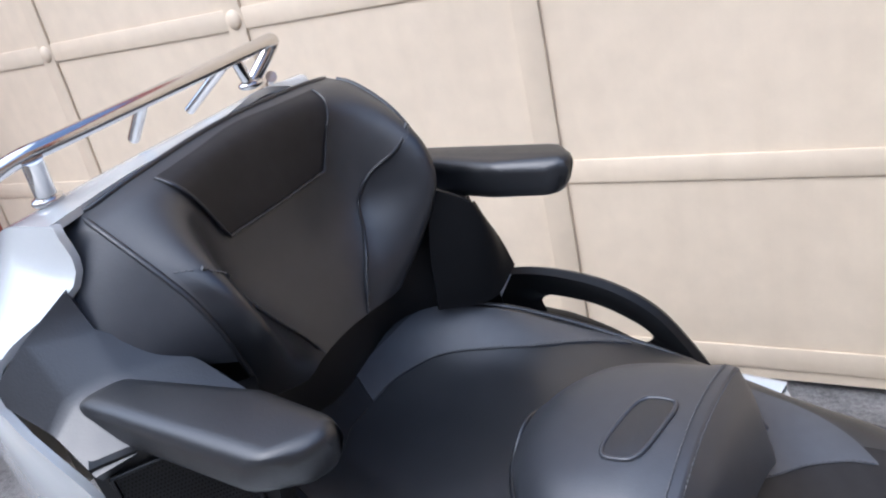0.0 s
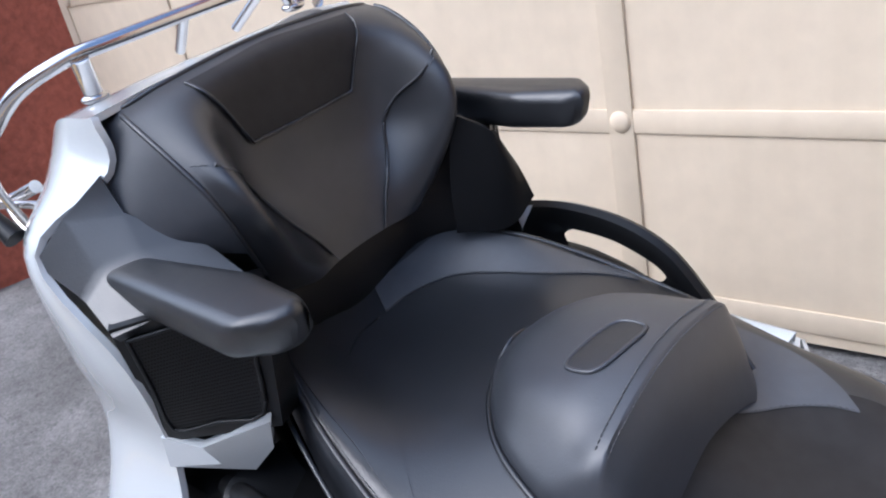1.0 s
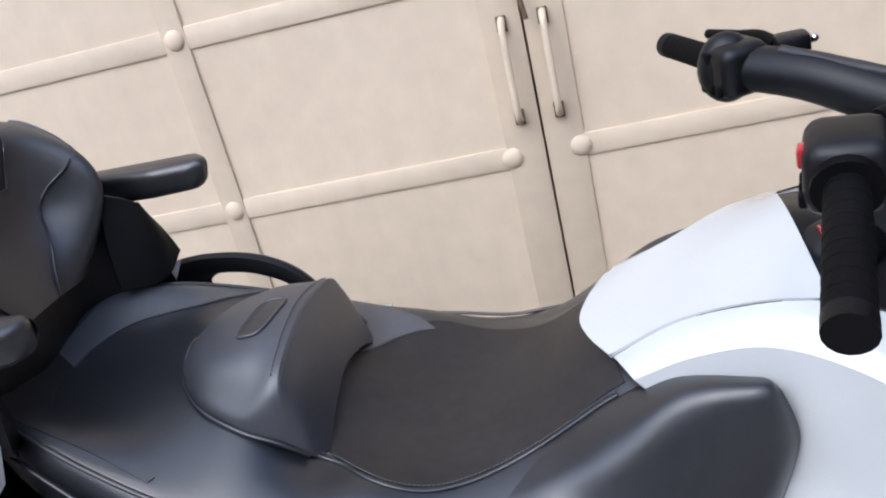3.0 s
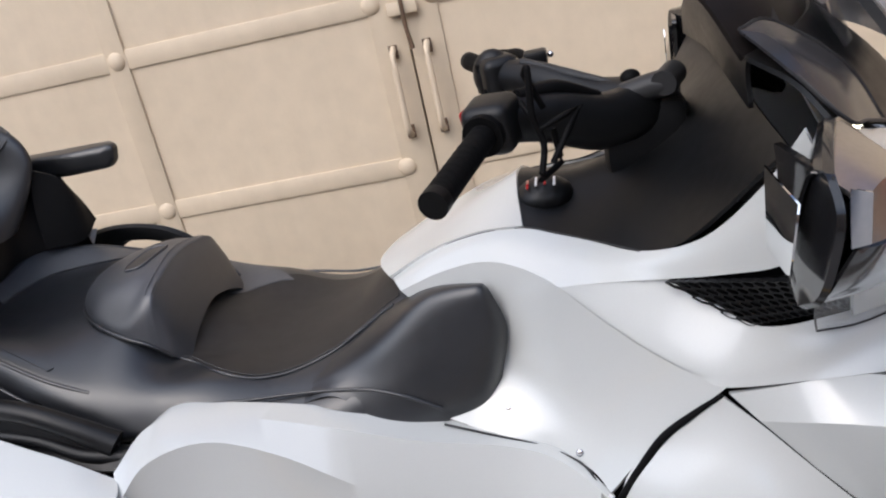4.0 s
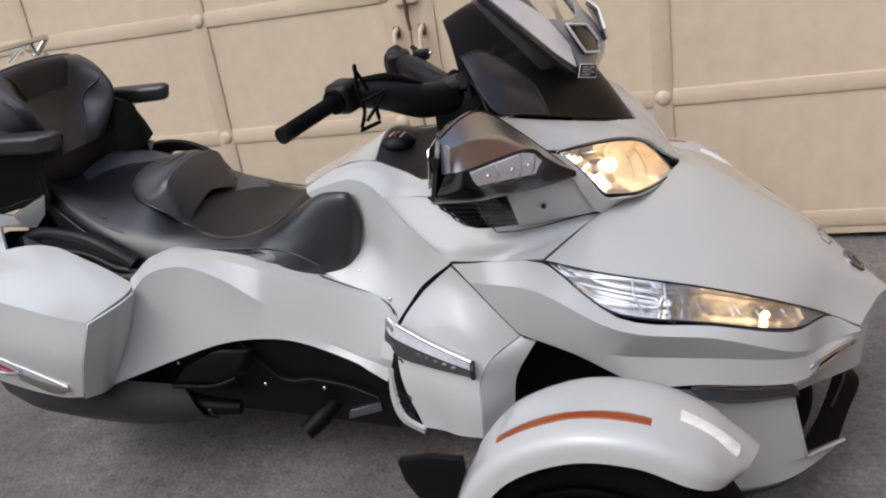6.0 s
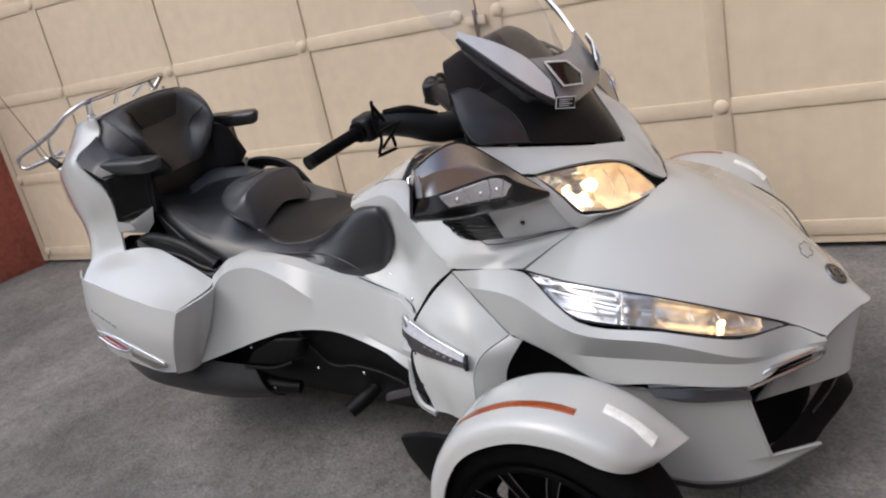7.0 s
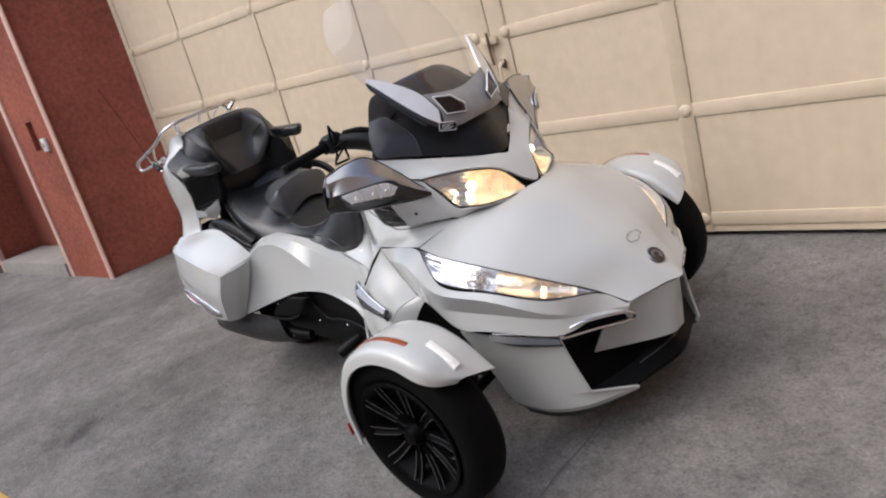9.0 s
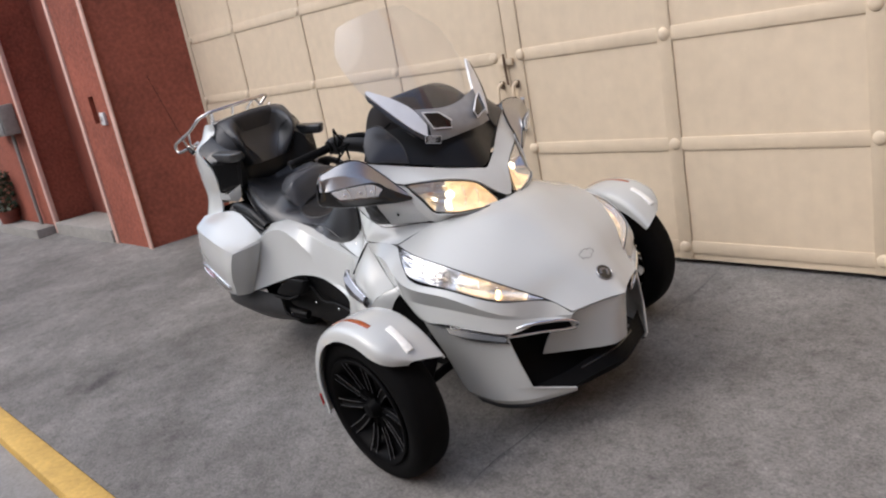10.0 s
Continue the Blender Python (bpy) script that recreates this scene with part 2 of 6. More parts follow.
def inset_edges(g, gap):
    """Draws the border of a grid in by about gap metres, so that panels stay apart."""
    g = g.copy()
    for a, b in ((0, 1), (-1, -2)):
        d = g[b] - g[a]
        ln = np.linalg.norm(d, axis=1, keepdims=True) + 1e-9
        g[a] += d / ln * np.minimum(gap, ln * 0.45)
        d = g[:, b] - g[:, a]
        ln = np.linalg.norm(d, axis=1, keepdims=True) + 1e-9
        g[:, a] += d / ln * np.minimum(gap, ln * 0.45)
    return g


def panel(name, rows, material, parent, label="", nu=6, nv=6, thick=0.006, gap=0.0015, sides="RL", smooth=35, straight=False):
    """A curved panel on the right flank (y < 0) and its mirror image."""
    made = []
    g = np.array([spline(r, nu) for r in rows]) if straight else sheet(rows, nu, nv)
    g = inset_edges(g, gap) if gap else g
    for side in sides:
        h = g.copy()
        if side == "L":
            h[..., 1] *= -1
        made.append(part(name, grid_data(h), material, parent, label, smooth, thick))
    return made


def mirrored(rows):
    """Rows given from the right edge to the centre line, carried on to the left edge."""
    return [list(r) + [(p[0], -p[1], p[2]) for p in reversed(r[:-1])] for r in rows]


def tube(name, pts, radius, material, parent, label="", n=6, k=10, smooth=60, sides="R"):
    """A round bar along a smooth line; radius may be a list along pts."""
    line = spline(pts, n)
    rad = np.full(len(line), radius) if np.isscalar(radius) else np.interp(np.linspace(0, 1, len(line)), np.linspace(0, 1, len(radius)), radius)
    made = []
    for side in sides:
        verts, faces = [], []
        up = Vector((0.13, 0.21, 1))
        for i, p in enumerate(line):
            t = Vector(line[min(i + 1, len(line) - 1)] - line[max(i - 1, 0)]).normalized()
            a = t.cross(up).normalized()
            b = t.cross(a)
            for j in range(k):
                w = 2 * math.pi * j / k
                q = Vector(p) + (a * math.cos(w) + b * math.sin(w)) * rad[i]
                verts.append((q.x, -q.y if side == "L" else q.y, q.z))
        for i in range(len(line) - 1):
            for j in range(k):
                f = (i * k + j, i * k + (j + 1) % k, (i + 1) * k + (j + 1) % k, (i + 1) * k + j)
                faces.append(f if side == "L" else f[::-1])
        faces += [tuple(range(k))[:: -1 if side == "L" else 1], tuple(range((len(line) - 1) * k, len(line) * k))[:: 1 if side == "L" else -1]]
        made.append(part(name, (verts, [], faces), material, parent, label, smooth))
    return made


def box(name, lo, hi, material, parent, label="", bevel=0.004, seg=2, m=None):
    bm = bmesh.new()
    bmesh.ops.create_cube(bm, size=1)
    for v in bm.verts:
        v.co = Vector([(a + b) / 2 + c * (b - a) for a, b, c in zip(lo, hi, v.co)])
    if bevel:
        bmesh.ops.bevel(bm, geom=bm.edges[:], offset=bevel, segments=seg, affect="EDGES", profile=0.5)
    if m is not None:
        bm.transform(m)
    return part(name, bm, material, parent, label, 40)


def prism(name, outline, depth, material, parent, label="", bevel=0.003, sides="R"):
    """A flat plate: outline of 3D points (planar), thickened by the vector depth."""
    made = []
    for side in sides:
        s_ = Vector((1, -1 if side == "L" else 1, 1))
        bm = bmesh.new()
        a = [bm.verts.new(Vector(p) * s_) for p in outline]
        b = [bm.verts.new((Vector(p) + Vector(depth)) * s_) for p in outline]
        bm.faces.new(a), bm.faces.new(b[::-1])
        for i in range(len(a)):
            j = (i + 1) % len(a)
            bm.faces.new((a[j], a[i], b[i], b[j]))
        bmesh.ops.recalc_face_normals(bm, faces=bm.faces)
        if bevel:
            bmesh.ops.bevel(bm, geom=bm.edges[:], offset=bevel, segments=2, affect="EDGES", profile=0.5)
        made.append(part(name, bm, material, parent, label, 40))
    return made


def lathe(profile, n=64, centre=(0, 0, 0), arc=(0, 360)):
    """Grid turned about the y axis through centre; profile of (radius, y)."""
    full = arc[1] - arc[0] >= 360
    ang = [radians(arc[0] + (arc[1] - arc[0]) * i / n) for i in range(n if full else n + 1)]
    g = np.array([[(centre[0] + r * math.cos(a), centre[1] + y, centre[2] + r * math.sin(a)) for a in ang] for r, y in profile])
    return g, full


def ball(name, c, r, material, parent, label="", squash=(1, 1, 1), u=16, v=10):
    bm = bmesh.new()
    bmesh.ops.create_uvsphere(bm, u_segments=u, v_segments=v, radius=r)
    for q in bm.verts:
        q.co = Vector([a * b for a, b in zip(q.co, squash)]) + Vector(c)
    return part(name, bm, material, parent, label, 60)


# ---- ground and walls ----
SLOPE = math.tan(radians(4.0))
GY, GZ = -1.2145, 0.0535


def ground_z(y):
    return GZ + SLOPE * (y - GY)


def concrete_nodes():
    n, l = CONC.node_tree.nodes, CONC.node_tree.links
    b, co = n["Principled BSDF"], n["Texture Coordinate"]
    out = None
    layers = ((0.7, (0.150, 0.1435, 0.1345), (0.266, 0.2555, 0.2415), 0.38, 0.62), (2.6, (0.78, 0.775, 0.77), (1, 1, 1), 0.38, 0.60),
              (9.0, (0.80, 0.795, 0.79), (1.06, 1.06, 1.06), 0.36, 0.62), (28.0, (0.72, 0.715, 0.71), (1.08, 1.08, 1.08), 0.34, 0.5), (85.0, (0.38, 0.375, 0.37), (1.3, 1.29, 1.28), 0.36, 0.62), (210.0, (0.30, 0.29, 0.28), (1, 1, 1), 0.36, 0.43), (150.0, (1, 1, 1), (1.7, 1.68, 1.65), 0.62, 0.70))
    for sc, a, c, lo, hi in layers:
        t, r = n.new("ShaderNodeTexNoise"), n.new("ShaderNodeValToRGB")
        t.inputs["Scale"].default_value, t.inputs["Detail"].default_value, t.inputs["Roughness"].default_value = sc, 9, 0.7
        r.color_ramp.elements[0].position, r.color_ramp.elements[1].position = lo, hi
        r.color_ramp.elements[0].color, r.color_ramp.elements[1].color = (*a, 1), (*c, 1)
        l.new(co.outputs["Object"], t.inputs[0]), l.new(t.outputs[0], r.inputs[0])
        if out is None:
            out = r.outputs[0]
        else:
            m = n.new("ShaderNodeMix")
            m.data_type, m.blend_type = "RGBA", "MULTIPLY"
            m.inputs[0].default_value = 0.9 if sc < 50 else 0.5
            l.new(out, m.inputs[6]), l.new(r.outputs[0], m.inputs[7])
            out = m.outputs[2]
    # a dark oil smear beside the kerb
    mp, wob, gr, rp, mx = (n.new(k) for k in ("ShaderNodeMapping", "ShaderNodeTexNoise", "ShaderNodeTexGradient", "ShaderNodeValToRGB", "ShaderNodeMix"))
    mp.vector_type = "TEXTURE"
    mp.inputs["Location"].default_value, mp.inputs["Rotation"].default_value, mp.inputs["Scale"].default_value = (-0.37, -2.10, -0.03), (0, 0, radians(130)), (0.17, 0.06, 1.0)
    wob.inputs["Scale"].default_value, wob.inputs["Detail"].default_value = 9.0, 4.0
    gr.gradient_type = "SPHERICAL"
    wm = n.new("ShaderNodeVectorMath")
    wm.operation = "MULTIPLY_ADD"
    wm.inputs[1].default_value = (0.12, 0.12, 0)
    l.new(wob.outputs["Color"], wm.inputs[0]), l.new(co.outputs["Object"], wm.inputs[2]), l.new(co.outputs["Object"], wob.inputs[0])
    l.new(wm.outputs[0], mp.inputs[0]), l.new(mp.outputs[0], gr.inputs[0]), l.new(gr.outputs[0], rp.inputs[0])
    rp.color_ramp.elements[0].color, rp.color_ramp.elements[1].color = (1, 1, 1, 1), (0.55, 0.55, 0.56, 1)
    rp.color_ramp.elements[1].position = 0.5
    mx.data_type, mx.blend_type = "RGBA", "MULTIPLY"
    mx.inputs[0].default_value = 1.0
    l.new(out, mx.inputs[6]), l.new(rp.outputs[0], mx.inputs[7])
    l.new(mx.outputs[2], b.inputs["Base Color"])


concrete_nodes()
KERB_Y = -2.60


def flat(name, x0, x1, y0, y1, z0, z1, material, nx, ny, label, rough=0.0):
    """A sheet of ground, z0 at y0 and z1 at y1, a little uneven."""
    verts, faces = [], []
    for j in range(ny + 1):
        for i in range(nx + 1):
            x, y = x0 + (x1 - x0) * i / nx, y0 + (y1 - y0) * j / ny
            z = z0 + (z1 - z0) * j / ny + rough * noise.noise((x * 1.3, y * 1.3, 0))
            verts.append((x, y, z))
    for j in range(ny):
        for i in range(nx):
            a = j * (nx + 1) + i
            faces.append((a, a + 1, a + nx + 2, a + nx + 1))
    ob = part(name, (verts, [], faces), material, None, "", 60)
    return tagged(ob, label, "ground", kind="structure")


ZK = ground_z(KERB_Y)
flat("pavement", -14, 12, KERB_Y, 0.6, ZK, ground_z(0.6), CONC, 90, 24, "worn grey concrete driveway sloping down from the gate", 0.003)
flat("road", -600, 600, -900, KERB_Y - 0.12, ZK - 0.05, ZK - 0.05, ROAD, 30, 30, "pale grey concrete street surface")
kerb = box("kerb", (-14, KERB_Y - 0.125, ZK - 0.14), (12, KERB_Y + 0.0, ZK + 0.006), YELLOW, None, "", 0.012)
tagged(kerb, "worn yellow painted concrete kerb along the driveway", "kerb", kind="structure")

jv = [(2.150 + .006 * math.sin(k * .9) + w_, -2.45 + .06 * k, ground_z(-2.45 + .06 * k) + .0042) for k in range(41) for w_ in (-.0022, .0022)]
tagged(part("slab_joint", (jv, [], [(2 * k, 2 * k + 1, 2 * k + 3, 2 * k + 2) for k in range(40)]), JOINT, None, "", 0), "thin dirty joint across the concrete slab", "joint", kind="structure")
GATE_Z0, GATE_Z1 = 0.165, 3.32
ROW_Z = [0.232 + 0.5245 * i for i in range(6)]
SEAM = 0.975


def gate_leaf(x0, x1, cols, name_label):
    g = thing("gate", name_label, "gate", pose(0, 0, 0), kind="structure")
    g["group"] = "leaves of the gate"
    stile = 0.075
    edges = sorted([x0] + cols + [x1])
    zs = [GATE_Z0] + ROW_Z + [GATE_Z1]
    for i in range(len(edges) - 1):
        for j in range(len(zs) - 1):
            box("panel", (edges[i] + 0.001, 0.014, zs[j] + 0.001), (edges[i + 1] - 0.001, 0.03, zs[j + 1] - 0.001), GATE, g, "", 0)
    for c in [x0] + cols + [x1]:
        w = 0.11 if abs(c - SEAM) < 0.02 else stile
        a, b = (c, c + w) if c == x0 else ((c - w, c) if c == x1 else (c - w / 2, c + w / 2))
        box("stile", (a + 0.0015, 0.0045, GATE_Z0 + 0.001), (b - 0.0015, 0.0135, GATE_Z1 - 0.001), GATE, g, "", 0.003)
    for z in ROW_Z:
        for i in range(len(edges) - 1):
            a, b = edges[i], edges[i + 1]
            box("rail", (a + 0.03, 0.0068, z - 0.032), (b - 0.03, 0.0137, z + 0.032), GATE, g, "", 0.003)
    for c in [x0, *cols, x1]:
        for z in ROW_Z[:5]:
            cx = c + 0.095 if c == x0 else (c - 0.095 if c == x1 else c)
            ball("boss", (cx, 0.005, z), 0.030, GATE, g, "", (1, 0.45, 1), 16, 8)
    return g


gate_left = gate_leaf(-2.72, SEAM - 0.002, [-1.895, -0.94, 0.005], "beige painted steel gate leaf with riveted square panels")
gate_right = gate_leaf(SEAM + 0.002, 4.72, [1.955, 2.865, 3.775], "beige painted steel gate leaf with riveted square panels")
for g, s_ in ((gate_left, -1), (gate_right, 1)):
    tube("handle", [(SEAM + s_ * 0.055, -0.004, 0.86), (SEAM + s_ * 0.055, -0.045, 0.89), (SEAM + s_ * 0.055, -0.05, 1.0), (SEAM + s_ * 0.055, -0.045, 1.11), (SEAM + s_ * 0.055, -0.004, 1.14)], 0.010, GATE, g, "beige painted steel grab bar")
for s_ in (-1, 1):
    for z in (0.872, 1.128):
        box("handle_foot", (SEAM + s_ * .055 - .014, -.0075, z - .022), (SEAM + s_ * .055 + .014, -.0042, z + .022), RUST, gate_left if s_ < 0 else gate_right, "rust-stained handle foot", .001)
tube("latch_rod", [(SEAM + .004, -.028, 1.30), (SEAM + .004, -.028, 1.20), (SEAM + .012, -.030, 1.13)], .007, RUST, gate_left, "dark steel latch rod")
hasp = box("hasp", (SEAM - 0.045, -0.022, 1.235), (SEAM + 0.05, -0.004, 1.275), GATE, gate_left, "painted steel hasp")


def wall(name, lo, hi, material, label):
    ob = box(name, lo, hi, material, None, "", 0.0)
    return tagged(ob, label, "wall", kind="structure")


PY = -0.69
# splayed pier beside the gate
# Red walls rise to 6.8 m, unseen height added to block sky behind the seats.
bm = bmesh.new()
foot = [(-2.70, 0.01), (-2.72, 0.25), (-3.82, 0.25), (-3.82, PY), (-3.79, PY), (-3.79, PY + .04), (-3.04, PY + .04), (-3.04, PY), (-3.0, PY)]
lo = [bm.verts.new((x, y, -0.3)) for x, y in foot]
hi = [bm.verts.new((x, y, 6.8)) for x, y in foot]
bm.faces.new(lo), bm.faces.new(hi)
for i in range(len(foot)):
    j = (i + 1) % len(foot)
    bm.faces.new((lo[i], lo[j], hi[j], hi[i]))
bmesh.ops.recalc_face_normals(bm, faces=bm.faces)
tagged(part("wall_pier", bm, STUCCO, None, "", 0), "rough brick-red stucco pier beside the gate", "wall", kind="structure")
for name_, a, b in (("wall_facing_left", (-3.788, 0.0), (-3.465, 6.8)), ("wall_facing_right", (-3.33, 0.0), (-3.042, 6.8)), ("wall_facing_low", (-3.465, 0.0), (-3.33, 1.258)), ("wall_facing_high", (-3.465, 1.503), (-3.33, 6.8))):
    wall(name_, (a[0], PY, a[1]), (b[0], PY + .039, b[1]), STUCCO, "rough brick-red stucco facing of the pier")
# Backing added to keep sky out of the gap under the gate.
wall("wall_behind", (-2.70, 0.32, -0.3), (4.75, 0.45, 3.9), FACADE, "unseen wall added behind the gate to block sky")
wall("wall_left", (-9.5, PY, -0.3), (-5.575, 0.25, 6.8), STUCCO, "rough brick-red stucco house wall")
wall("wall_recess", (-5.575, -0.25, -0.3), (-3.82, 0.25, 6.8), DARKRED, "recessed entrance wall, stucco red darkened for shade")
wall("wall_lintel", (-2.70, 0.0, 3.34), (4.75, 0.3, 3.9), STUCCO, "brick-red stucco band over the gate")
wall("wall_right", (4.73, -0.02, -0.3), (9.5, 0.3, 3.9), STUCCO, "brick-red stucco wall beyond the gate")
for i, x in enumerate((-3.0, -3.82, -5.575)):
    a = (-3.035, -2.965) if i == 0 else ((-3.825, -3.75) if i == 1 else (-5.62, -5.545))
    ob = box("trim", (a[0], PY - 0.018, ground_z(PY) - 0.02), (a[1], PY - 0.001 if i == 0 else PY + 0.03, 6.8), TRIM, None, "", 0.006)
    tagged(ob, "pale pink painted vertical trim strip on red stucco", "trim", kind="structure")
ob = box("entrance_step", (-5.53, PY - 0.03, -0.1), (-3.86, -0.26, ground_z(PY) + 0.13), STEPC, None, "", 0.012)
tagged(ob, "worn grey concrete entrance step", "step", kind="structure")

ob = box("far_step", (-9.5, PY - .22, -0.2), (-5.63, PY - .001, .185), STEPC, None, "", 0.012)
tagged(ob, "worn grey concrete step along the house wall", "step", kind="structure")
switch = thing("doorbell", "small white plastic doorbell box on the red pier", "doorbell", pose(-3.205, PY, 1.295))
box("body", (-.043, -.028, -.055), (.043, -.0015, .055), LABELW, switch, "", .006)
box("push_button", (-.014, -.033, -.02), (.014, -.0285, .02), STEPC, switch, "grey push button", .003)
meter = thing("meter_box", "grey metal electricity meter box on the red wall", "meter box", pose(-6.1, PY, 1.43))
box("case", (-.35, -.16, -.17), (.35, -.0015, .17), STEPC, meter, "", .01)
box("lid", (-.33, -.175, -.15), (.33, -.1605, .15), ROAD, meter, "dull grey lid", .008)
bm = bmesh.new()
bmesh.ops.create_circle(bm, cap_ends=True, segments=24, radius=.09, matrix=Matrix.Translation((.1, -.178, 0)) @ Matrix.Rotation(radians(90), 4, "X"))
part("dial_glass", bm, SMOKE, meter, "round dial window", 40, .006)
conduit = thing("conduit", "grey pipe running down the red wall", "pipe", pose(-5.95, PY - .05, 0))
tube("pipe", [(0, 0, .19), (0, 0, .7), (0, 0, 1.255)], .02, STEPC, conduit, "")
shrub = thing("shrub", "dark leafy potted shrub tied to a pale stake", "plant", pose(-6.95, PY - .12, .188))
g, full = lathe([(.0, .0), (.10, .0), (.13, .14), (.135, .16), (.115, .16), (.11, .13), (0, .13)], 24)
part("pot", grid_data(np.stack((g[..., 0], g[..., 2], g[..., 1]), -1), True, True), DARKRED, shrub, "dark clay pot", 40)
tube("stake", [(.04, -.06, .12), (.03, -.06, .4), (.03, -.05, .64)], .012, LABELW, shrub, "pale wooden stake")
for k in range(5):
    tube("stem", [(0, 0, .12), (.05 * math.cos(k * 1.3), .05 * math.sin(k * 1.3), .3), (.14 * math.cos(k * 1.3), .10 * math.sin(k * 1.3), .55)], [.010, .007, .003], RUST, shrub, "brown stem", 3, 6)
random.seed(4)
lv, lf = [], []
for k in range(420):
    a, h_, r_ = random.uniform(0, 6.28), random.uniform(.16, .66), random.uniform(.05, .26)
    c = Vector((r_ * math.cos(a), r_ * .6 * math.sin(a), h_))
    u_ = Vector((random.uniform(-1, 1), random.uniform(-1, 1), random.uniform(-.6, .6))).normalized() * .045
    v_ = u_.cross(Vector((random.uniform(-1, 1), random.uniform(-1, 1), 1))).normalized() * .018
    base = len(lv)
    lv += [tuple(c - u_), tuple(c + v_), tuple(c + u_), tuple(c - v_)]
    lf.append((base, base + 1, base + 2, base + 3))
tagged(part("leaves", (lv, [], lf), LEAF, shrub, "dark green leaves", 0, .001), "dark green leaves", kind="stuff")

# Added out of view, to take light off the gate's right and the hood.
wall("wall_right_shade", (7.2, -13.5, -0.3), (7.5, -0.02, 5.2), FACADE, "unseen plain wall added to darken the right side")
wall("wall_opposite", (-30, -14.0, -0.3), (30, -13.5, 6.5), FACADE, "plain dun house fronts across the street")

# ---- motorcycle ----
BIKE = Matrix.Translation((1.9476, -1.2135, 0.0536)) @ pose(0, 0, 0, 0, 0, -2.9) @ pose(0, 0, 0, 4.0, 0, 0)
bike = thing("motorcycle", "white three-wheeled touring motorcycle with black seats, parked before the gate", "motorcycle", BIKE)

# hood
HOOD = mirrored([
    [(-.187, -.368, .736), (-.08, -.25, .792), (.0, -.13, .803), (.07, 0, .810)],
    [(-.05, -.402, .722), (.02, -.26, .765), (.10, -.13, .778), (.15, 0, .772)],
    [(.12, -.385, .685), (.16, -.25, .705), (.21, -.12, .712), (.25, 0, .708)],
    [(.27, -.31, .61), (.30, -.2, .625), (.33, -.1, .635), (.36, 0, .624)],
    [(.366, -.222, .532), (.39, -.14, .55), (.415, -.07, .56), (.435, 0, .553)],
    [(.44, -.183, .478), (.465, -.12, .478), (.495, -.05, .478), (.52, 0, .475)]])
panel("hood", HOOD, WHITE, bike, "glossy pearl white front hood", sides="R")

# fascia below the lower lamps
panel("fascia", [
    [(-0.397, -0.364, 0.728), (-0.19, -0.372, 0.733), (-0.03, -0.468, 0.66), (0.145, -0.444, 0.631), (0.289, -0.368, 0.574), (0.37, -0.226, 0.528), (0.44, -0.185, 0.474)],
    [(-0.362, -0.369, 0.684), (-0.198, -0.435, 0.699), (-0.025, -0.502, 0.65), (0.15, -0.465, 0.614), (0.299, -0.378, 0.533), (0.371, -0.25, 0.485), (0.442, -0.187, 0.468)],
    [(-0.30, -0.381, 0.612), (-0.175, -0.435, 0.588), (-0.058, -0.475, 0.577), (0.133, -0.447, 0.557), (0.298, -0.368, 0.511), (0.371, -0.252, 0.475), (0.437, -0.187, 0.459)],
    [(-0.257, -0.388, 0.565), (-0.125, -0.448, 0.557), (0.01, -0.482, 0.512), (0.124, -0.465, 0.505), (0.303, -0.378, 0.46), (0.374, -0.268, 0.467), (0.43, -0.19, 0.45)]],
    WHITE, bike, "pearl white front side panel", smooth=20, straight=True, nu=5)

# beak under the hood and the chin
panel("beak", mirrored([
    [(.435, -.185, .470), (.455, -.12, .470), (.482, -.05, .470), (.505, 0, .468)],
    [(.345, -.215, .392), (.405, -.125, .384), (.472, -.05, .376), (.484, 0, .374)],
    [(.272, -.205, .290), (.365, -.125, .285), (.458, -.05, .286), (.472, 0, .286)]]), WHITE, bike, "pearl white panel under the nose", sides="R")
panel("chin", [
    [(-.02, -.462, .492), (.116, -.446, .476), (.20, -.41, .46), (.29, -.368, .44)],
    [(.02, -.435, .36), (.14, -.42, .35), (.22, -.39, .345), (.31, -.352, .33)],
    [(.06, -.425, .245), (.16, -.41, .238), (.25, -.375, .236), (.327, -.334, .237)],
    [(.075, -.415, .205), (.18, -.395, .185), (.30, -.345, .188), (.418, -.213, .195)],
    [(.09, -.395, .175), (.19, -.375, .160), (.30, -.322, .163), (.412, -.205, .178)]], WHITE, bike, "pearl white lower bumper", smooth=14, straight=True)
panel("chin_lip", [
    [(.09, -.397, .176), (.19, -.377, .161), (.30, -.324, .164), (.412, -.207, .179)],
    [(.10, -.385, .150), (.19, -.362, .134), (.29, -.312, .140), (.395, -.205, .168)]], MARKG, bike, "grey plastic lip under the bumper", smooth=14, straight=True)
tube("chin_edge", [(.292, -.364, .438), (.30, -.358, .385), (.31, -.350, .33), (.327, -.334, .238), (.327, -.334, .238), (.37, -.275, .216), (.416, -.213, .194)], .004, WHITE, bike, "pearl white bumper edge", 3, 8, sides="RL")
part("grille_back", grid_data(sheet(mirrored([
    [(.20, -.34, .44), (.26, -.2, .44), (.32, 0, .44)],
    [(.20, -.32, .32), (.24, -.2, .30), (.30, 0, .28)],
    [(.26, -.30, .20), (.33, -.18, .18), (.37, 0, .18)]]), 4, 4)), MATTE, bike, "deep black lower grille", 35, 0.006)
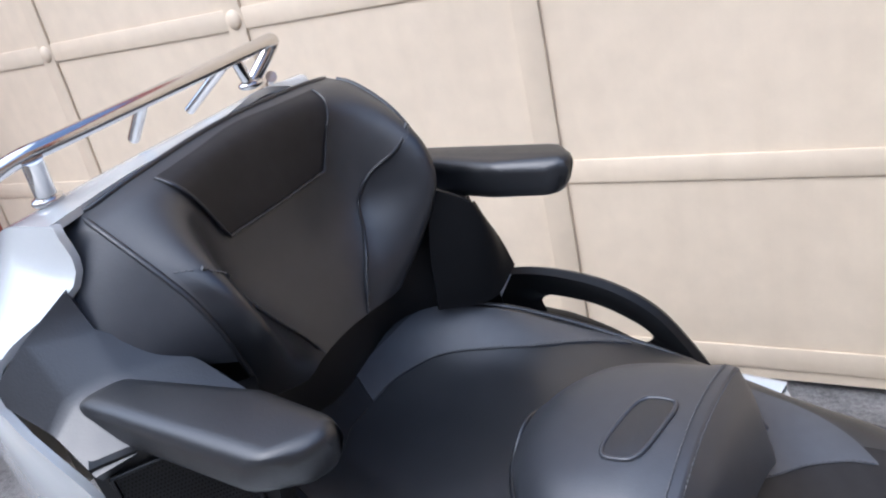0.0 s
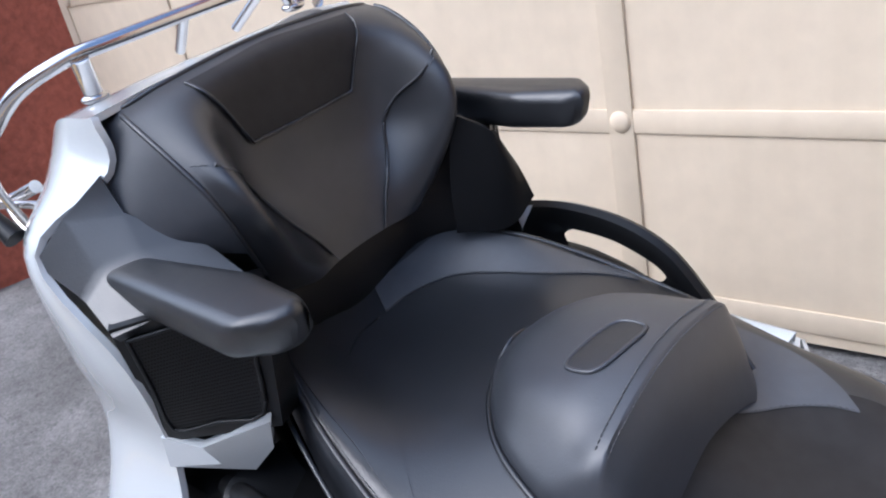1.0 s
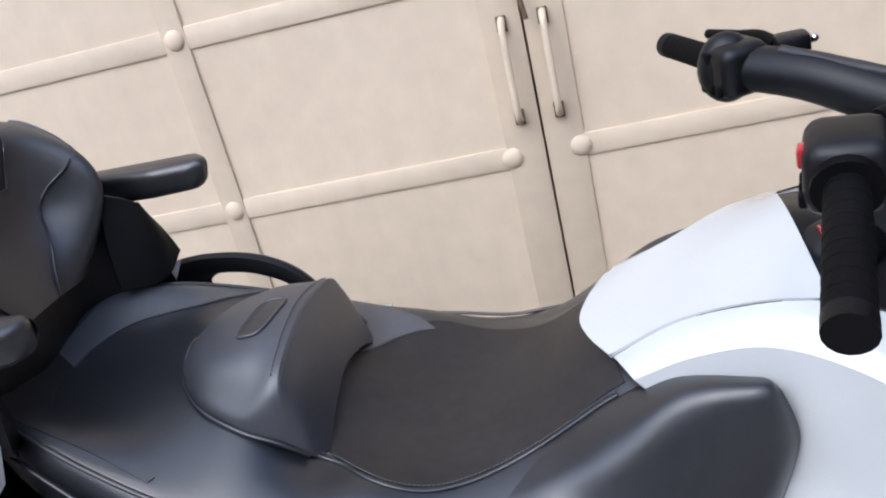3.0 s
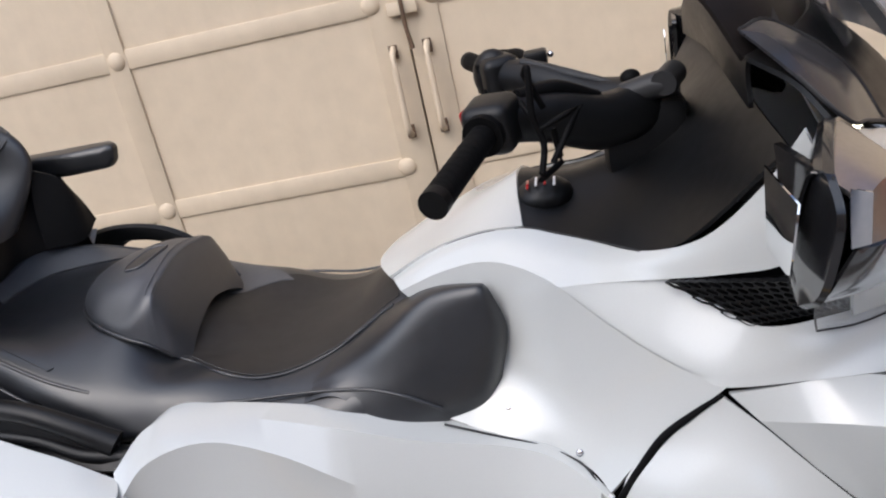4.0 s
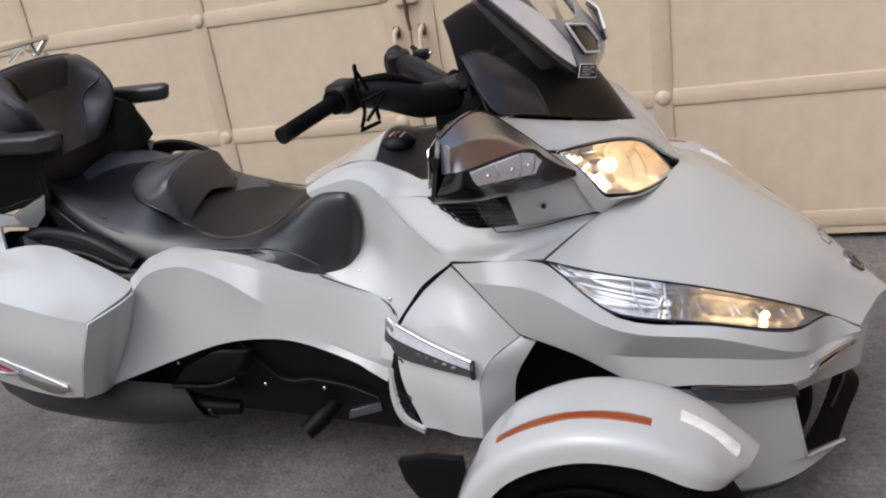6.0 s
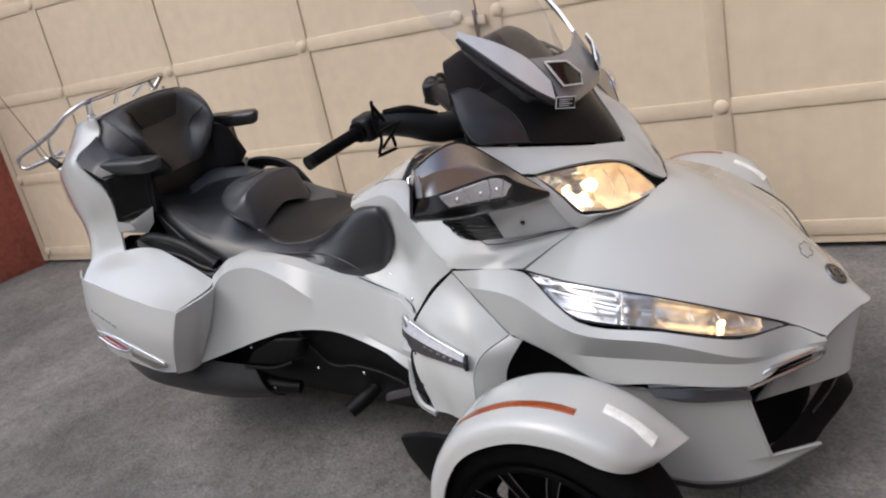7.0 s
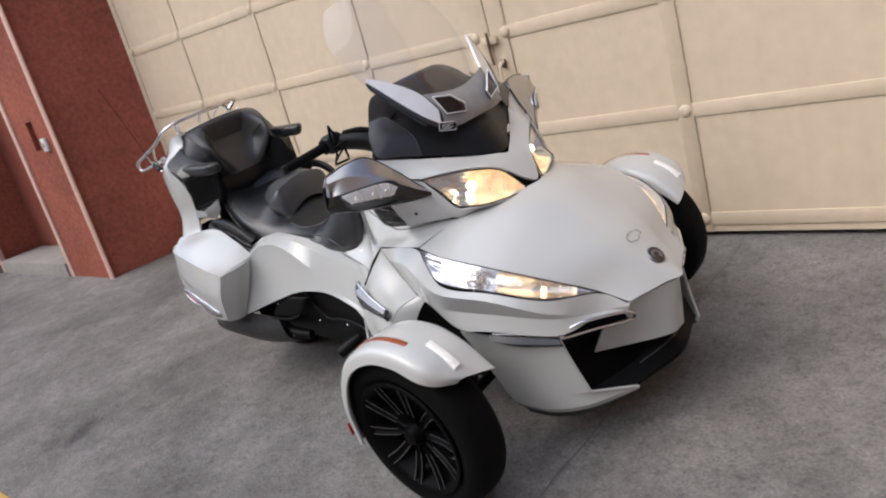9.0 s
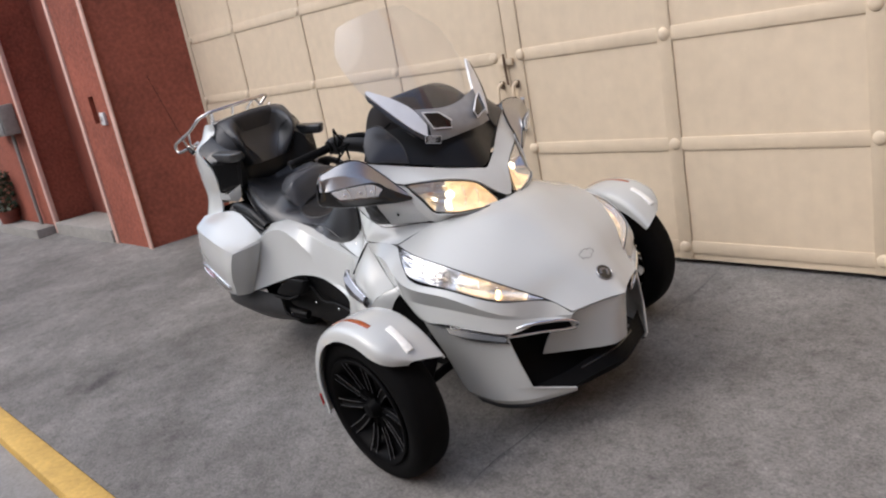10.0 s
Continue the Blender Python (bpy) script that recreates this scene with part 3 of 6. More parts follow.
panel("splitter", mirrored([
    [(.30, -.325, .225), (.36, -.20, .235), (.40, -.09, .255), (.418, 0, .262)],
    [(.405, -.213, .197), (.432, -.13, .206), (.462, -.05, .213), (.473, 0, .215)],
    [(.395, -.20, .178), (.425, -.12, .184), (.45, -.05, .188), (.458, 0, .19)]]), MATTE, bike, "black plastic splitter", sides="R", gap=0, smooth=14, straight=True)
tube("splitter_rib", [(.392, -.15, .232), (.425, -.06, .244), (.437, 0, .248)], .005, GLOSSB, bike, "", 3, 8, sides="RL")
# chrome-edged intakes beside the beak
for side in (1, -1):
    rim = [(.295, -.362, .447), (.345, -.32, .475), (.425, -.19, .448), (.418, -.16, .405), (.36, -.26, .425), (.30, -.355, .440)]
    tube("intake_rim", [(x, y * side, z) for x, y, z in rim + rim[:1]], 0.006, CHROME, bike, "chrome intake rim", 3, 8)
    part("intake", grid_data(sheet([[(x - .015, y * side, z) for x, y, z in rim[:3]], [(x - .015, y * side, z) for x, y, z in (rim[5], rim[4], rim[3])]], 4, 3)), MATTE, bike, "", 35, 0.004)
    part("chin_blade", grid_data(sheet([[(x, y * side, z) for x, y, z in r] for r in (
        [(.100, -.462, .492), (.20, -.427, .472), (.302, -.378, .448)],
        [(.125, -.470, .474), (.20, -.440, .456), (.306, -.386, .436)],
        [(.125, -.470, .474), (.20, -.440, .456), (.306, -.386, .436)],
        [(.165, -.436, .442), (.215, -.418, .434), (.306, -.374, .422)])], 4, 3)), SMOKE, bike, "smoked grey blade over the bumper", 20, .004)
    tube("lip_trim", [(x, y * side, z) for x, y, z in ((.10, -.442, .482), (.2, -.405, .468), (.295, -.366, .452))], [0.004, 0.007, 0.006], CHROME, bike, "chrome lip trim", 4, 8)

# cheeks behind the front wheels
panel("cheek", [
    [(-.402, -.36, .722), (-.36, -.37, .682), (-.31, -.38, .625), (-.255, -.388, .562)],
    [(-.48, -.352, .66), (-.42, -.40, .63), (-.36, -.43, .59), (-.31, -.445, .535)],
    [(-.545, -.365, .59), (-.48, -.42, .56), (-.41, -.45, .53), (-.335, -.47, .49)],
    [(-.545, -.43, .48), (-.48, -.45, .47), (-.41, -.475, .45), (-.335, -.49, .43)],
    [(-.50, -.455, .345), (-.45, -.465, .348), (-.40, -.485, .352), (-.34, -.495, .358)]], WHITE, bike, "pearl white side cheek")
panel("arch_edge", [
    [(-.255, -.388, .562), (-.31, -.445, .535), (-.335, -.47, .49), (-.335, -.49, .43), (-.34, -.495, .358)],
    [(-.20, -.36, .575), (-.235, -.40, .53), (-.265, -.42, .48), (-.275, -.43, .42), (-.28, -.44, .35)]], WHITE, bike, "", thick=0.005)
panel("cheek_vent", [
    [(-.56, -.35, .56), (-.548, -.40, .55)],
    [(-.585, -.40, .45), (-.548, -.43, .46)],
    [(-.56, -.42, .37), (-.51, -.45, .36)]], MATTE, bike, "black mesh side vent", thick=0.01)
for sy in (1, -1):
    hv, hf = [], []
    for iu in range(5):
        for iv in range(3, 13):
            u_, v_ = (iu + .5 + .5 * (iv % 2)) / 5.5, (iv + .5) / 13
            a0_, a1_ = np.array((-.566, -.362 * sy, .56)), np.array((-.550, -.408 * sy, .552))
            b0_, b1_ = np.array((-.575, -.424 * sy, .385)), np.array((-.515, -.455 * sy, .368))
            c = (a0_ * (1 - u_) + a1_ * u_) * (1 - v_) + (b0_ * (1 - u_) + b1_ * u_) * v_
            base = len(hv)
            for rr in (.010, .0065):
                hv += [tuple(c + np.array((rr * math.cos(w) * .9, -rr * math.cos(w) * .45 * sy - .004 * sy, rr * math.sin(w)))) for w in np.arange(6) * math.pi / 3]
            hf += [(base + k, base + (k + 1) % 6, base + 6 + (k + 1) % 6, base + 6 + k) for k in range(6)]
    part("cheek_mesh", (hv, [], hf), PLASTIC, bike, "black honeycomb mesh", 0, .003)
panel("cheek_rail", [
    [(-.59, -.395, .47), (-.588, -.42, .40), (-.56, -.445, .352), (-.50, -.46, .330)],
    [(-.578, -.408, .47), (-.572, -.43, .41), (-.545, -.455, .368), (-.495, -.465, .346)]], WHITE, bike, "", thick=0.010, gap=0)
for sy in (1, -1):
    marker = new("side_marker")
    marker.parent = bike
    tagged(marker, "chrome and clear side marker with lettering")
    upper = [(-.562, -.390, .606), (-.540, -.402, .592), (-.45, -.438, .567), (-.350, -.466, .541)]
    mid_ = [(-.566, -.408, .586), (-.540, -.430, .574), (-.45, -.460, .553), (-.346, -.484, .531)]
    lower = [(-.572, -.400, .552), (-.538, -.432, .526), (-.45, -.456, .515), (-.350, -.476, .507)]
    part("body", grid_data(sheet([[(x, y * sy, z) for x, y, z in r] for r in (upper, mid_, mid_, lower)], 4, 3)), MARKM, marker, "", 25, .016)
    tube("top_strip", [(x, (y - .002) * sy, z + .001) for x, y, z in upper[1:]], .0045, CHROME, marker, "bright top strip", 3, 8)
    tube("end_cap", [(x + .002, y * sy, z) for x, y, z in (upper[3], mid_[3], lower[3])], .006, MARKG, marker, "dark end cap", 3, 8)
    prism("rear_block", [(x - .003, y * sy, z) for x, y, z in ((-.570, -.382, .604), (-.548, -.404, .594), (-.546, -.420, .548), (-.578, -.396, .552))], (.004, -.012 * sy, 0), SATIN, marker, "grey rear block", .003)
    for k in range(5):
        f = .30 + .11 * k
        a = Vector(mid_[1]).lerp(Vector(mid_[3]), f) + Vector((0, -.001, -.008))
        b = a + Vector((.010, -.0035, -.009))
        box("letter_bar", (a.x, min(a.y * sy, b.y * sy) - .002, b.z), (b.x, max(a.y * sy, b.y * sy) + .002, a.z - .003), SATIN, marker, "", .001)

# wheel wells and core under the panels
panel("wheel_well", [
    [(-.26, -.39, .56), (-.10, -.43, .56), (.03, -.44, .49), (.12, -.43, .43), (.12, -.40, .25)],
    [(-.28, -.25, .60), (-.10, -.25, .62), (.05, -.25, .55), (.14, -.25, .44), (.16, -.25, .22)]], MATTE, bike, "black wheel well liner", thick=0.004)
panel("well_back", [
    [(-.40, -.33, .62), (-.20, -.34, .61), (.0, -.36, .55), (.10, -.38, .48)],
    [(-.42, -.31, .20), (-.20, -.31, .20), (.0, -.31, .20), (.12, -.31, .20)]], MATTE, bike, "black back of the wheel well", thick=0.004)
box("core", (-1.9, -.19, .25), (-.32, .19, .60), MATTE, bike, "dark frame and engine core", 0.03)
box("core_front", (-.40, -.24, .30), (.22, .24, .60), MATTE, bike, "dark front frame", 0.05)
box("core_upper", (-.62, -.12, .55), (-.12, .12, .80), MATTE, bike, "", 0.05)
for side in (1, -1):
    for k_, (za, zb) in enumerate(((.30, .28), (.44, .40))):
        tube("suspension_arm", [(-.02 - .05 * k_, -.25 * side, za), (-.03, -.62 * side, zb - .03)], 0.018, MATTE, bike, "black suspension arm")
    tube("damper", [(-.03, -.30 * side, .58), (-.02, -.42 * side, .42), (0, -.55 * side, .28)], 0.028, MATTE, bike, "black spring damper")


# front wheels
def front_wheel(side):
    y0 = -0.688 * side
    w = new("front_wheel")
    w.parent = bike
    w.matrix_basis = Matrix.Translation((-.058, y0, 0.281)) @ Matrix.Diagonal((1, side, 1, 1))
    half = 0.074
    prof = [(.197, half - .012), (.225, half + .002), (.25, half), (.268, half - .012), (.278, half - .028), (.281, half - .045), (.282, 0),
            (.281, -half + .045), (.278, -half + .028), (.268, -half + .012), (.25, -half), (.225, -half - .002), (.197, -half + .012)]
    prof = [tuple(p) for p in spline(prof, 2)]
    g, full = lathe(prof, 96)
    # tread grooves
    for i, (r, y) in enumerate(prof):
        if r > .272:
            for j in range(96):
                if (j + int(abs(y) * 120)) % 8 == 0 and abs(y) > .03:
                    c = g[i, j]
                    c[0] *= .990
                    c[2] *= .990
    part("tyre", grid_data(g, False, True), RUBBER, w, "black rubber tyre", 50)
    rp = [(.150, -.02), (.178, -.062), (.192, -.078), (.203, -.080), (.206, -.074), (.200, -.065), (.186, -.04), (.183, .03), (.20, .075)]
    g, full = lathe(rp, 72)
    part("rim", grid_data(g, True, True), RIMB, w, "gloss black alloy rim", 40)
    bm = bmesh.new()
    for i in range(10):
        a = 2 * math.pi * i / 10
        ring = []
        for t in (0, .35, .7, 1):
            r = .035 + (.190 - .035) * t
            off = .012 * math.sin(t * 2.2)
            wd = .0115 + .0055 * t
            y = -.045 - .028 * t ** 1.5
            cs = []
            for ww, yy in ((-wd, .014), (-wd * .85, 0), (-wd * .4, .006), (wd * .4, .006), (wd * .85, 0), (wd, .014)):
                u = off + ww
                x, z = r * math.cos(a) - u * math.sin(a), r * math.sin(a) + u * math.cos(a)
                cs.append(bm.verts.new((x, y + yy, z)))
            ring.append(cs)
        for p, q in zip(ring, ring[1:]):
            for k in range(5):
                bm.faces.new((p[k], p[k + 1], q[k + 1], q[k]))
    bmesh.ops.recalc_face_normals(bm, faces=bm.faces)
    part("spokes", bm, RIMB, w, "paired gloss black spokes with a thin machined edge", 30, 0.006)
    bm = bmesh.new()
    for i in range(10):
        a = 2 * math.pi * i / 10
        for d in (-1, 1):
            line = []
            for t in (.25, .5, .75, 1):
                r = .035 + (.192 - .035) * t
                off = .012 * math.sin(t * 2.2) + d * (.0115 + .0055 * t) * .85
                y = -.0465 - .028 * t ** 1.5
                pr = []
                for u in (off - .0011, off + .0011):
                    pr.append(bm.verts.new((r * math.cos(a) - u * math.sin(a), y, r * math.sin(a) + u * math.cos(a))))
                line.append(pr)
            for p, q in zip(line, line[1:]):
                bm.faces.new((p[0], p[1], q[1], q[0]))
    bmesh.ops.recalc_face_normals(bm, faces=bm.faces)
    part("spoke_edges", bm, MACHINED, w, "machined silver spoke edges", 30, 0.001)
    g, full = lathe([(.0, -.074), (.024, -.072), (.030, -.060), (.042, -.035), (.05, .0)], 40)
    part("hub_cap", grid_data(g, True, True), RIMB, w, "black centre cap", 50)
    g, full = lathe([(.0, .01), (.13, .01), (.135, .016), (.13, .022), (0, .022)], 48)
    part("brake_disc", grid_data(g, True, True), MARKD, w, "dark steel brake disc", 40)
    box("brake_caliper", (.05, -.01, .04), (.12, .05, .12), MATTE, w, "black brake caliper", 0.012)
    return w


front_wheel(1)
front_wheel(-1)


def fender(side):
    f = new("fender")
    f.parent = bike
    f.matrix_basis = Matrix.Diagonal((1, side, 1, 1))
    rows = []
    for deg, r in ((192, .338), (165, .343), (135, .346), (108, .340), (85, .331), (66, .318), (51, .303), (39, .297)):
        a = radians(deg)
        row = []
        for y, dr in ((-.790, -.048), (-.782, -.016), (-.755, .0), (-.68, .004), (-.61, -.004), (-.585, -.022), (-.578, -.05)):
            out_y = np.interp(deg, (39, 51, 66, 85), (-.705, -.757, -.785, -.790))
            yy = -.578 + (y + .578) * (out_y + .578) / (-.790 + .578)
            d_ = dr * np.interp(deg, (33, 66), (.35, 1.0))
            lag = a + radians(9.0) * (-.578 - y) / .212 * np.interp(deg, (39, 62), (1.0, 0.0))
            row.append(((r + d_) * math.cos(lag), yy, .285 + (r + d_) * math.sin(lag)))
        rows.append(row)
    tagged(f, "pearl white front mudguard")
    part("shell", grid_data(sheet(rows, 5, 6), True), WHITE, f, "", 40, 0.006)

    def strip(name, d0, d1, y0, y1, lift, material, label):
        rr = []
        for i in range(9):
            d = d0 + (d1 - d0) * i / 8
            r = np.interp(d, (33, 50, 66, 85, 108, 135, 165, 192), (.296, .303, .318, .331, .340, .346, .343, .338))
            a = radians(d)
            rr.append([((r + lift + q) * math.cos(a), y, .285 + (r + lift + q) * math.sin(a)) for y, q in ((y0 - .004, -.006), (y0, .002), ((y0 + y1) / 2, .004), (y1, .003), (y1 + .004, -.006))])
        part(name, grid_data(sheet(rr, 2, 2)), material, f, label, 50, 0.004)

    strip("amber_reflector", 81, 130, -.737, -.715, .001, AMBER, "amber side reflector")
    strip("red_reflector", 180, 187, -.7765, -.7735, .002, RED, "red rear reflector")
    strip("light_strip", 53, 73, -.695, -.672, .006, DRL, "white light strip")
    return f


fender(1)
fender(-1)
# flank under the seat
FLANK_FOLD = [(-1.283, -0.4, 0.659), (-1.232, -0.365, 0.707), (-1.145, -0.335, 0.713), (-1.04, -0.333, 0.676), (-0.949, -0.328, 0.61), (-0.837, -0.327, 0.542), (-0.704, -0.337, 0.479), (-0.64, -0.360, 0.478), (-0.576, -0.392, 0.486)]
flank = panel("flank", [
    [(-1.29, -.300, .690), (-1.24, -.25, .728), (-1.16, -.245, .724), (-1.066, -.24, .708), (-.958, -.235, .682), (-.836, -.232, .646), (-.705, -.225, .612), (-.625, -.27, .594), (-.556, -.345, .560)],
    [(-1.3, -0.3586, 0.690), (-1.25, -0.305, 0.732), (-1.16, -0.290, 0.728), (-1.066, -0.287, 0.710), (-0.958, -0.290, 0.682), (-0.836, -0.294, 0.648), (-0.705, -0.284, 0.614), (-0.63, -0.304, 0.596), (-0.558, -0.3559, 0.56)],
    FLANK_FOLD,
    [(-1.341, -0.416, 0.536), (-1.259, -0.381, 0.576), (-1.16, -0.35, 0.593), (-1.051, -0.337, 0.588), (-0.946, -0.328, 0.557), (-0.841, -0.328, 0.517), (-0.708, -0.338, 0.465), (-0.65, -0.356, 0.457), (-0.591, -0.380, 0.453)],
    [(-1.4, -0.452, 0.413), (-1.286, -0.418, 0.444), (-1.175, -0.385, 0.474), (-1.062, -0.36, 0.5), (-0.944, -0.344, 0.505), (-0.844, -0.340, 0.492), (-0.712, -0.350, 0.451), (-0.66, -0.368, 0.436), (-0.605, -0.388, 0.42)]],
    WHITE, bike, "pearl white body panel under the seat", smooth=28, straight=True, nu=7)
panel("shoulder", [
    [(-.846, -.141, .825), (-.778, -.139, .846), (-.706, -.156, .862), (-.645, -.187, .857), (-.592, -.228, .838), (-.525, -.278, .790), (-.46, -.322, .755), (-.397, -.36, .733)],
    [(-.82, -.146, .79), (-.765, -.148, .80), (-.715, -.163, .80), (-.680, -.180, .79), (-.632, -.212, .768), (-.57, -.258, .735), (-.505, -.305, .705), (-.455, -.345, .675)],
    [(-.80, -.15, .72), (-.77, -.155, .71), (-.74, -.165, .705), (-.715, -.177, .70), (-.662, -.208, .68), (-.605, -.252, .655), (-.55, -.30, .632), (-.515, -.34, .615)],
    [(-.80, -.235, .642), (-.78, -.24, .636), (-.755, -.247, .626), (-.735, -.252, .619), (-.70, -.262, .611), (-.64, -.272, .598), (-.585, -.31, .578), (-.562, -.345, .565)]],
    WHITE, bike, "pearl white concave body panel", gap=0)
flank[1].location = (0, -.06, -.06)
for side in (1, -1):
    for x, y, z in ((-.700, -.228, .640), (-.599, -.292, .596)):
        ball("screw", (x, y * side, z), 0.007, CHROME, bike, "small bright screw", (1, .6, 1), 10, 6)
    tube("panel_seam", [(x, y * side, z) for x, y, z in ((-.80, -.252, .642), (-.73, -.262, .622), (-.66, -.272, .602), (-.60, -.300, .585), (-.575, -.335, .566))], .0018, MARKG, bike, "fine panel seam", 5, 6)
    tube("cheek_gap", [(x, y * side, z) for x, y, z in ((-.402, -.359, .722), (-.445, -.355, .690), (-.484, -.353, .656), (-.525, -.362, .606), (-.548, -.372, .578))], [.003, .005, .006, .006, .005], MATTE, bike, "dark gap behind the cheek", 5, 8)

# tank cover and upper cowl
panel("tank_cover", mirrored([
    [(-.872, -.098, .833), (-.896, -.05, .829), (-.908, 0, .826)],
    [(-.79, -.096, .870), (-.795, -.05, .868), (-.80, 0, .866)],
    [(-.706, -.119, .897), (-.708, -.06, .906), (-.71, 0, .910)],
    [(-.636, -.138, .903), (-.642, -.07, .929), (-.645, 0, .941)]]), WHITE, bike, "pearl white tank cover", sides="R", gap=0)
RIM_TOP = [(-.868, -.096, .829), (-.79, -.094, .866), (-.706, -.117, .893), (-.636, -.136, .899), (-.585, -.163, .893), (-.54, -.187, .886), (-.475, -.243, .884), (-.40, -.302, .918), (-.335, -.35, .995), (-.297, -.377, 1.062)]
RIM_FOLD = [(-.846, -.141, .825), (-.778, -.139, .846), (-.706, -.156, .862), (-.645, -.187, .857), (-.592, -.228, .838), (-.55, -.247, .847), (-.47, -.276, .856), (-.38, -.325, .875), (-.315, -.37, .905), (-.268, -.385, .97)]
panel("cowl_rim", [
    RIM_TOP,
    [tuple(a * .55 + b * .45 + c for a, b, c in zip(p, q, (0, -.003, .004))) for p, q in zip(RIM_TOP, RIM_FOLD)],
    RIM_FOLD], WHITE, bike, "pearl white cowl rim", gap=0)
# Grey-black bead paints the shade in the step below the tank cover.
tube("rim_line", RIM_TOP[:7], .0016, MARKG, bike, "thin dark line drawn for the shade of the tank cover step", 5, 6, sides="RL")
panel("side_cowl", [
    [(-.592, -.228, .838), (-.55, -.246, .848), (-.46, -.27, .860), (-.40, -.30, .83), (-.344, -.335, .802), (-.24, -.315, .797), (-.083, -.252, .790)],
    [(-.592, -.228, .838), (-.548, -.262, .815), (-.49, -.300, .785), (-.43, -.335, .762), (-.36, -.355, .760), (-.26, -.345, .768), (-.13, -.30, .768)],
    [(-.592, -.228, .838), (-.525, -.278, .790), (-.46, -.322, .755), (-.425, -.344, .741), (-.395, -.36, .733), (-.3, -.366, .735), (-.19, -.367, .739)]], WHITE, bike, "pearl white side cowl", gap=.0005)
panel("side_vent", [
    [(-.47, -.262, .858), (-.36, -.325, .868), (-.26, -.36, .885)],
    [(-.46, -.268, .842), (-.36, -.315, .80), (-.21, -.300, .803)]], MATTE, bike, "black recessed side vent", thick=0.02)
for sy in (1, -1):
    q = [np.array((x, y * sy, z)) for x, y, z in ((-.452, -.292, .862), (-.262, -.374, .880), (-.222, -.318, .812), (-.362, -.331, .800))]
    hv, hf = [], []
    for iu in range(15):
        for iv in range(6):
            u_, v_ = (iu + .5 + .5 * (iv % 2)) / 15.5, (iv + .5) / 6
            ring = []
            for rr in (.62, .40):
                for k in range(6):
                    a = math.pi / 6 + math.pi / 3 * k
                    uu, vv = min(max(u_ + rr * math.cos(a) / 15.5 * 1.12, 0), 1), min(max(v_ + rr * math.sin(a) / 6 * 1.12, 0), 1)
                    ring.append(tuple((q[0] * (1 - uu) + q[1] * uu) * (1 - vv) + (q[3] * (1 - uu) + q[2] * uu) * vv))
            base = len(hv)
            hv += ring
            hf += [(base + k, base + (k + 1) % 6, base + 6 + (k + 1) % 6, base + 6 + k) for k in range(6)]
    part("vent_mesh", (hv, [], hf), PLASTIC, bike, "black honeycomb vent mesh", 0, .006)
panel("clear_deflector", [
    [(-.30, -.44, .925), (-.22, -.40, .915), (-.125, -.315, .90)],
    [(-.295, -.385, .84), (-.22, -.37, .845), (-.10, -.285, .85)],
    [(-.285, -.348, .795), (-.22, -.335, .795), (-.085, -.264, .80)]], CLEAR, bike, "clear wind deflector", thick=0.003)
tube("deflector_edge", [(-.30, -.44, .925), (-.295, -.386, .84), (-.285, -.350, .795), (-.285, -.350, .795), (-.22, -.337, .795), (-.086, -.266, .80)], .0014, SMOKE, bike, "grey edge of the clear deflector", 4, 6, sides="RL")
ball("screw", (-.182, -.335, .845), .006, MATTE, bike, "", (1, .6, 1), 10, 6)
# front upper cowl between screen and lamps
panel("upper_cowl", mirrored([
    [(-.257, -.374, 1.056), (-.178, -.247, 1.004), (-.092, -.122, .956), (-.062, -.075, .941), (-.038, -.035, .930), (-.022, 0, .920)],
    [(-.21, -.355, .985), (-.135, -.248, .973), (-.058, -.134, .938), (-.022, -.080, .916), (.008, -.038, .892), (.026, 0, .873)],
    [(-.143, -.297, .951), (-.087, -.233, .945), (-.033, -.146, .923), (.011, -.081, .891), (.052, -.036, .838), (.072, 0, .815)]]), WHITE, bike, "pearl white upper front cowl", sides="R")
panel("cowl_corner", [
    [(-.265, -.382, .97), (-.21, -.36, .98), (-.137, -.30, .943)],
    [(-.25, -.375, .90), (-.18, -.345, .90), (-.11, -.285, .87)],
    [(-.24, -.335, .80), (-.16, -.30, .80), (-.082, -.256, .795)]], WHITE, bike, "pearl white cowl side")


panel("lamp_surround", [
    [(-.145, -.300, .945), (-.10, -.28, .888), (-.067, -.259, .832), (-.03, -.239, .822), (.005, -.194, .809), (.04, -.113, .80)],
    [(-.125, -.307, .90), (-.105, -.290, .845), (-.083, -.256, .796), (-.05, -.21, .796), (.0, -.13, .802), (.055, -.04, .802)]], WHITE, bike, "pearl white lamp surround", thick=.004, gap=0)


